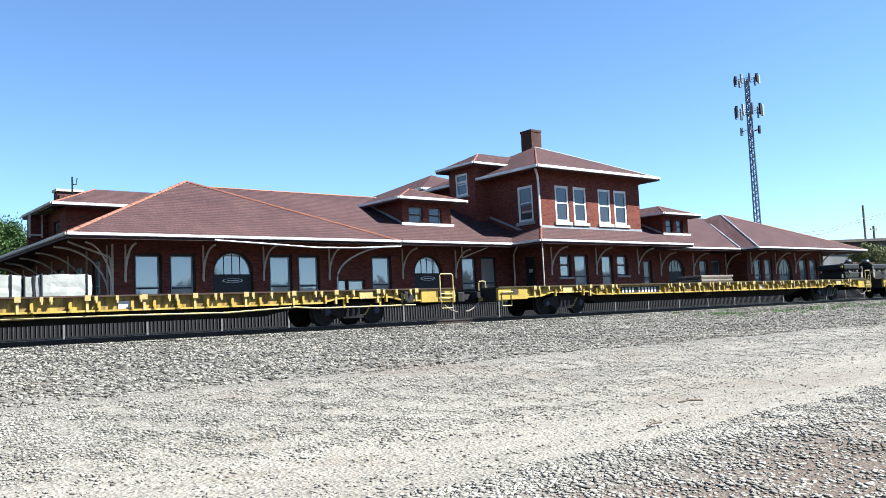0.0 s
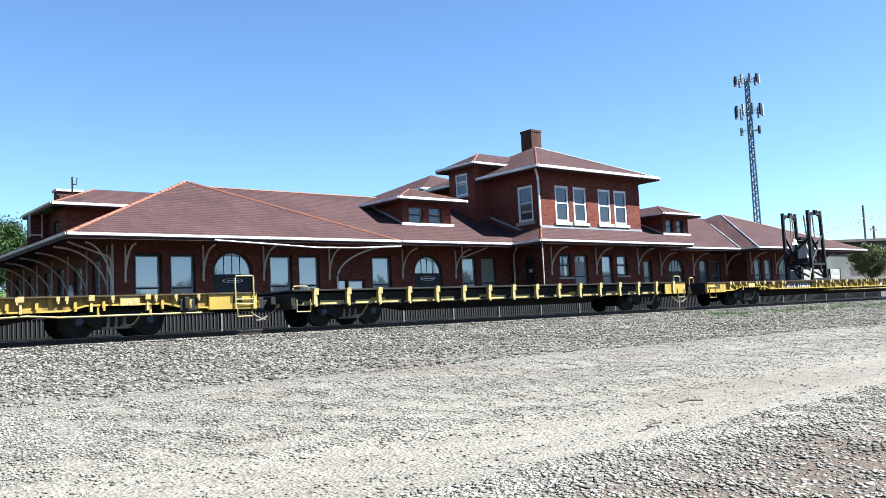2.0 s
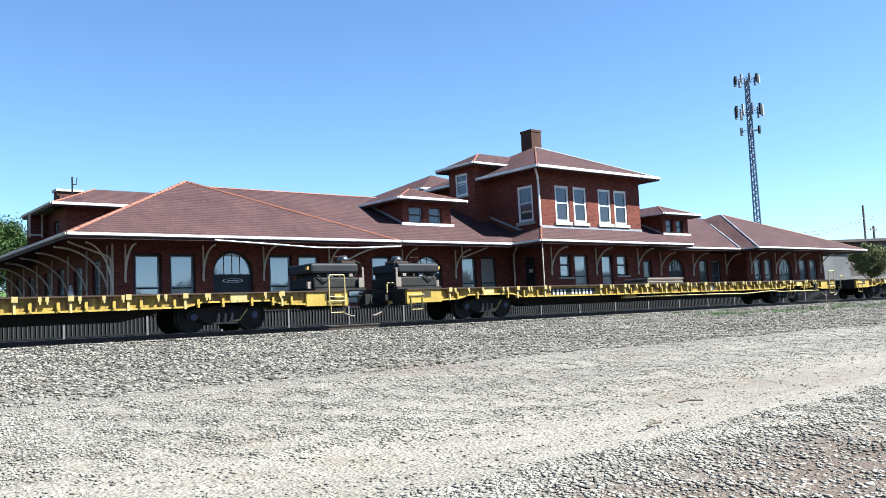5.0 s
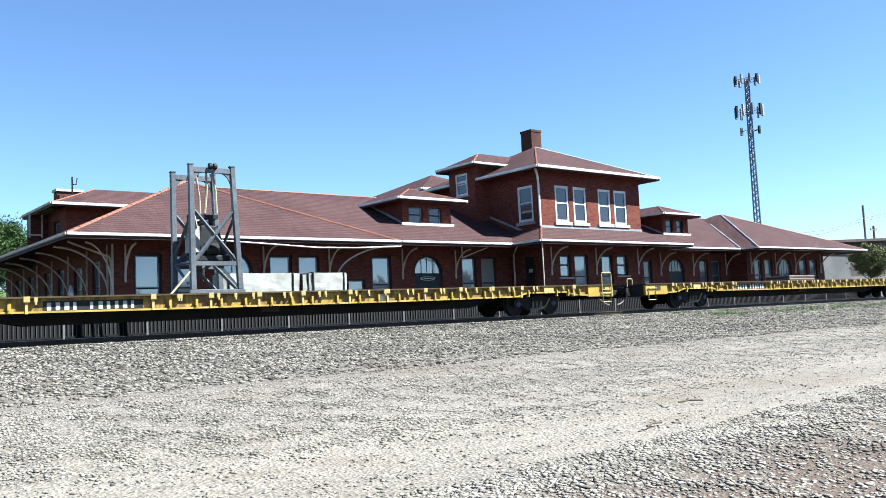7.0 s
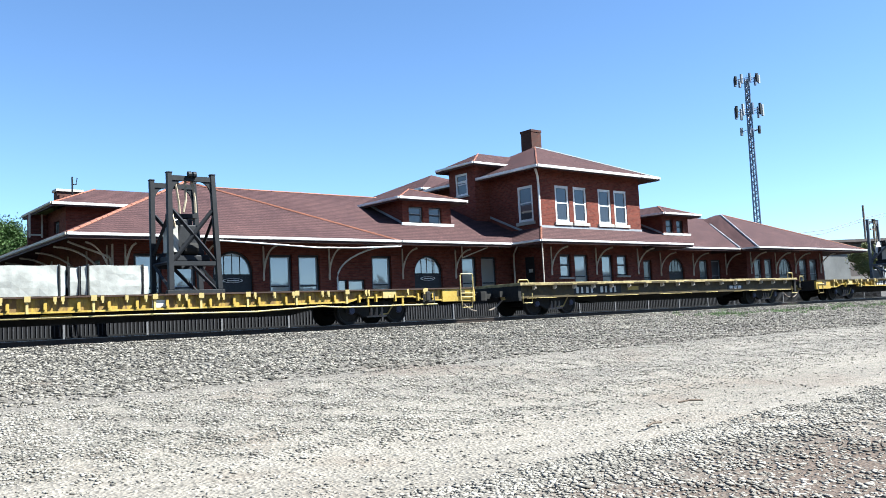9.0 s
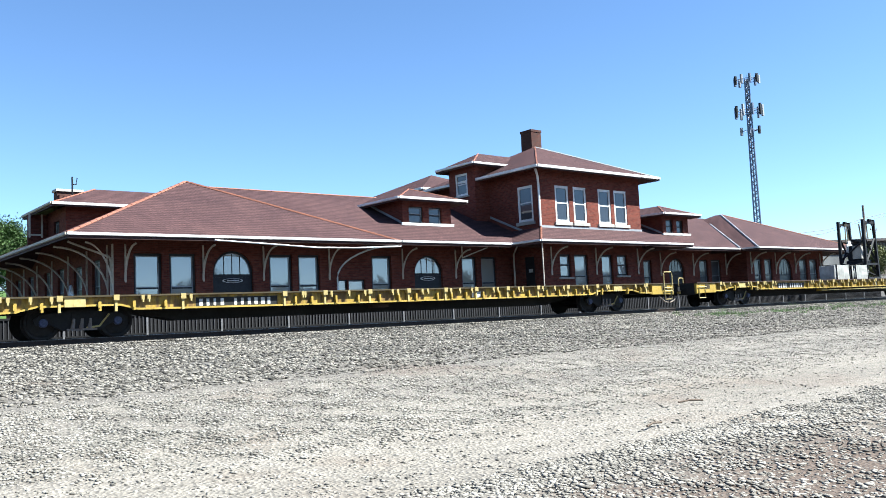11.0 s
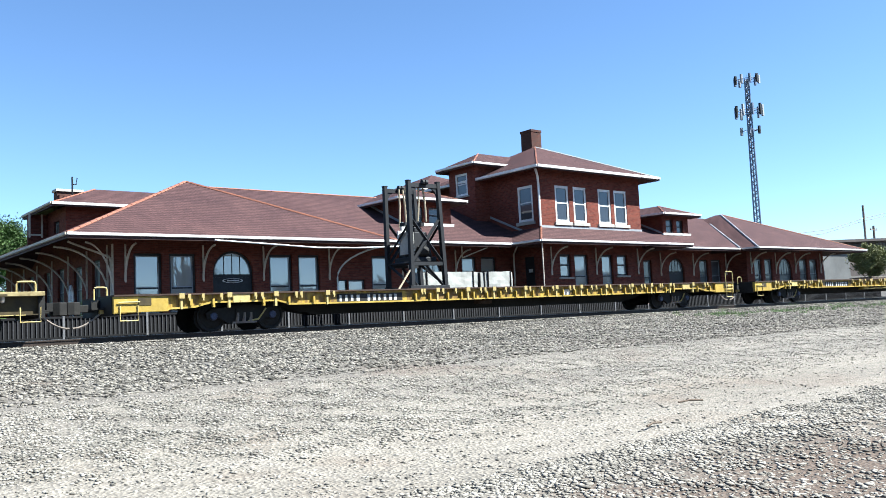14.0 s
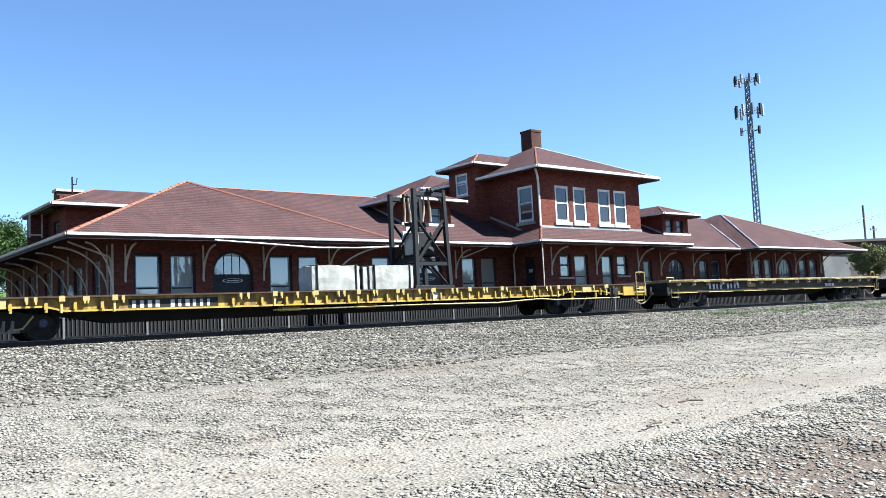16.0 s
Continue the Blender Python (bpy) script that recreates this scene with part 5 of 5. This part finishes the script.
def cell_mast(x, y, h):
    m = thing("cell_mast", "tall slender lattice mast with grey antenna panels", "mast", pose(*far(x, y), height(*far(x, y))))
    legs = [(0.85 * math.cos(a), 0.85 * math.sin(a)) for a in (0.5, 2.6, 4.7)]
    top = 0.55
    at = lambda k, z: (legs[k % 3][0] * (1 - (1 - top) * z / h), legs[k % 3][1] * (1 - (1 - top) * z / h), z)
    for k in range(3):
        part("leg", piped([at(k, -0.5), at(k, h)], 0.19, 6), MAST, m)
        bm = bmesh.new()
        z = 0.0
        while z < h - 1.4:
            tube(bm, [at(k, z), at(k + 1, z + 0.7)], 0.085, 4)
            tube(bm, [at(k + 1, z + 0.7), at(k, z + 1.4)], 0.085, 4)
            z += 1.4
        part("lattice", bm, MAST, m)
    part("cable", piped([at(0, 0.0), (at(0, h)[0] + 0.1, at(0, h)[1], h)], 0.16, 6), FRAMESTEEL, m, "dark cable run")
    for z, r, n, ph in ((h - 0.4, 2.6, 9, 1.9), (h - 7.6, 2.9, 9, 2.6), (h - 12.0, 1.9, 4, 1.8)):
        pts = [(r * math.cos(2 * math.pi * k / n + 0.4), r * math.sin(2 * math.pi * k / n + 0.4), z) for k in range(n)]
        bm = bmesh.new()
        for k in range(n):
            tube(bm, [pts[k], pts[(k + 1) % n]], 0.07, 4)
            if k % 3 == 0:
                tube(bm, [(0, 0, z - 0.2), pts[k]], 0.09, 4)
        part("antenna_ring", bm, MAST, m)
        for k in range(n):
            px, py, _ = pts[k]
            part("antenna_panel", made((px - 0.3, px + 0.3, py - 0.2, py + 0.2, z - ph / 2, z + ph / 2)), FRAMESTEEL if k % 3 == 0 else LEAD if k % 3 == 1 else MAST, m)
    part("whip", piped([(0, 0, h - 0.5), (0, 0, h + 1.0)], 0.05, 5), MAST, m)


cell_mast(173.6, 100.0, 46.5)


def utility_pole(x, y, top, arm):
    p = thing("utility_pole", "grey wooden utility pole with a cross arm" if arm else "plain grey wooden utility pole", "utility pole", pose(*far(x, y), height(*far(x, y)), 0, 0, TURN))
    part("pole", piped([(0, 0, -0.5), (0, 0, top)], 0.24, 8), POLE, p)
    if arm:
        part("cross_arm", made((-1.6, 1.6, -0.08, 0.08, top - 1.0, top - 0.8)), POLE, p)
        for dx in (-1.4, -0.6, 0.6, 1.4):
            part("insulator", piped([(dx, 0, top - 0.8), (dx, 0, top - 0.5)], 0.07, 6), STONE, p)


utility_pole(181, 80, 15.2, False)
utility_pole(185.2, 80, 11.0, True)
for z, s in ((0.0, 0.0), (-0.7, 0.9)):
    w = part("overhead_wire", piped([(150, 80 + s, 12.3 + z), (165, 80 + s, 13.6 + z), (180, 80 + s, 16.3 + z), (200, 80 + s, 19.2 + z), (225, 80 + s, 21.5 + z)], 0.05, 4), POLE, None)
    w.matrix_basis = pose(0, 0, 0, 0, 0, TURN)
    tagged(w, "thin dark overhead wire strung between poles", "wire", kind="structure")


# ---- loose stone over the yard ----
def scatter_stones(name, count, pick, size, mat, label, seed):
    rng = np.random.default_rng(seed)
    base = np.array([(1, 0.1, 0.1), (-0.9, 0.2, 0), (0.1, 1, 0.05), (0, -0.95, 0.1), (0.15, 0.1, 0.4), (0.1, -0.1, -0.6)])
    tri = np.array([(0, 2, 4), (2, 1, 4), (1, 3, 4), (3, 0, 4), (2, 0, 5), (1, 2, 5), (3, 1, 5), (0, 3, 5)])
    xs, ys = pick(rng, count)
    n = len(xs)
    zs = np.interp(ys, [p[0] for p in PROFILE], [p[1] for p in PROFILE])
    bump = np.array([0.06 * noise.noise((x * 0.35, y * 0.5, 0)) + 0.025 * noise.noise((x * 1.7, y * 1.7, 3)) for x, y in zip(xs, ys)])
    bump[ys > 21.4] = 0
    s = size[0] + (size[1] - size[0]) * rng.random(n) ** 2.2
    a = rng.random(n) * 6.283
    jit = base[None] * (0.65 + 0.7 * rng.random((n, 6, 3)))
    jit = jit * s[:, None, None]
    c, d = np.cos(a)[:, None], np.sin(a)[:, None]
    v = np.stack((jit[:, :, 0] * c - jit[:, :, 1] * d + xs[:, None], jit[:, :, 0] * d + jit[:, :, 1] * c + ys[:, None], jit[:, :, 2] + (zs + bump + s * 0.14)[:, None]), axis=2).reshape(-1, 3)
    f = (tri[None] + (np.arange(n) * 6)[:, None, None]).reshape(-1, 3)
    me = bpy.data.meshes.new(name)
    me.vertices.add(len(v))
    me.vertices.foreach_set("co", v.astype(np.float32).ravel())
    me.loops.add(len(f) * 3)
    me.loops.foreach_set("vertex_index", f.astype(np.int32).ravel())
    me.polygons.add(len(f))
    me.polygons.foreach_set("loop_start", np.arange(0, len(f) * 3, 3, dtype=np.int32))
    me.update(calc_edges=True)
    me.materials.append(mat)
    g = new(name, me)
    g.matrix_basis = on_track(0, 0, 0)
    return tagged(g, label, "gravel", kind="stuff")


def yard(rng, n):
    """Denser near the eye, thinning out with distance; the wheel tracks stay nearly bare."""
    ang = np.radians(rng.uniform(7, 70, n))
    r = 5.0 + 46 * rng.random(n) ** 1.5
    x, y = r * np.sin(ang), r * np.cos(ang)
    keep = (y < 21.6) & (y > 1.5)
    lane = y + 0.7 * np.sin(x * 0.21)
    edge = 5.4 + 0.06 * x
    lane = lane + rng.normal(0, 0.4, n)
    bare = ((y > edge + 0.2) & (lane < 8.8)) | ((lane > 13.0) & (lane < 14.2))
    keep &= ~(bare & (rng.random(n) < 0.9))
    keep &= ~((y < edge - 0.5) & (rng.random(n) < 0.85))
    keep &= ~((y > 14.6) & (rng.random(n) < 0.5))
    keep &= ~((y > 17.0) & (rng.random(n) < 0.7))
    return x[keep], y[keep]


def ballast(rng, n):
    x = rng.uniform(1, 60, n)
    y = rng.uniform(13.0, 22.4, n)
    keep = (y > 16.6) | (rng.random(n) < 0.75)
    return x[keep], y[keep]


def coarse(rng, n):
    x = rng.uniform(3, 24, n)
    y = rng.uniform(1.5, 7.0, n)
    edge = 5.5 + 0.06 * x + 0.2 * np.sin(x * 1.9)
    keep = (y < edge) & (rng.random(n) < np.clip(0.27 + 1.2 * np.exp(-1.5 * (edge - y)), 0, 1))
    return x[keep], y[keep]


scatter_stones("loose_gravel", 290000, yard, (0.01, 0.032), PEBBLE, "loose pale grey crushed stone over the yard", 5)
scatter_stones("track_ballast", 110000, ballast, (0.026, 0.064), BALLAST, "grey crushed stone ballast along the rail", 6)
scatter_stones("coarse_stone", 85000, coarse, (0.016, 0.042), COARSE, "coarse pale broken stone beside the dirt lane", 7)


def weed_tufts():
    """Low weeds and dry grass that grow out of the ballast's edge."""
    rng = np.random.default_rng(21)
    verts, faces = [], []
    for _ in range(150):
        cx = rng.uniform(27, 50)
        cy = rng.normal(19.6, 0.7)
        for _ in range(int(rng.uniform(8, 26))):
            x, y = cx + rng.normal(0, 0.16), cy + rng.normal(0, 0.1)
            h, a, w = rng.uniform(0.05, 0.16), rng.uniform(0, 6.28), 0.012
            dx, dy = math.cos(a), math.sin(a)
            z, n = level(y) - 0.01, len(verts)
            verts += [(x - w * dy, y + w * dx, z), (x + w * dy, y - w * dx, z), (x + 0.05 * dx + w * dy, y + 0.05 * dy, z + h * 0.7), (x + 0.09 * dx, y + 0.09 * dy, z + h)]
            faces += [(n, n + 1, n + 2, n + 3)]
    me = bpy.data.meshes.new("weeds")
    me.from_pydata(verts, [], faces)
    me.materials.append(LEAF)
    o = new("weeds", me)
    o.matrix_basis = on_track(0, 0, 0)
    return tagged(o, "low olive weeds sprouting in the ballast", "weeds", kind="stuff")


weed_tufts()


# dry sticks on the dirt lane
def stick(x, y, length, turn, label):
    s = thing("stick", label, "stick", on_track(x, y, level(y) + 0.06 * noise.noise((x * 0.35, y * 0.5, 0)) + 0.045, turn))
    part("twig", piped([(0, 0, 0), (length * 0.5, 0.02, 0.015), (length, 0, 0.0)], 0.013, 5), BARK, s)
    part("side_twig", piped([(length * 0.7, 0.01, 0.01), (length * 0.85, 0.08, 0.03)], 0.008, 4), BARK, s)


stick(9.75, 7.35, 0.4, -20, "dry brown stick lying on the dirt lane")
stick(8.0, 6.5, 0.36, 10, "short dry stick at the stones' edge")


# how far the train has rolled, second by second
ROLLED = [(0.0, 0.0), (0.5, 10.6), (1.0, 20.65), (1.5, 31.16), (2.0, 41.15), (2.5, 51.72), (3.0, 61.65), (3.5, 71.5), (4.0, 82.0),
          (5.2, 107.0), (6.5, 134.3), (7.0, 143.92), (7.5, 155.2), (8.0, 164.95), (8.5, 175.75), (9.0, 186.4), (10.2, 210.7), (11.5, 236.38),
          (12.0, 247.7), (12.5, 257.65), (13.0, 268.1), (13.5, 277.65), (14.0, 287.7), (14.5, 299.1), (15.0, 309.2), (15.5, 319.75), (16.0, 330.25)]


def motions():
    """The whole train rolls along the rails together."""
    for ob, (x, y, z) in MOVERS:
        walk(ob, [(t, on_track(x + d, y, z)) for t, d in ROLLED])


motions()
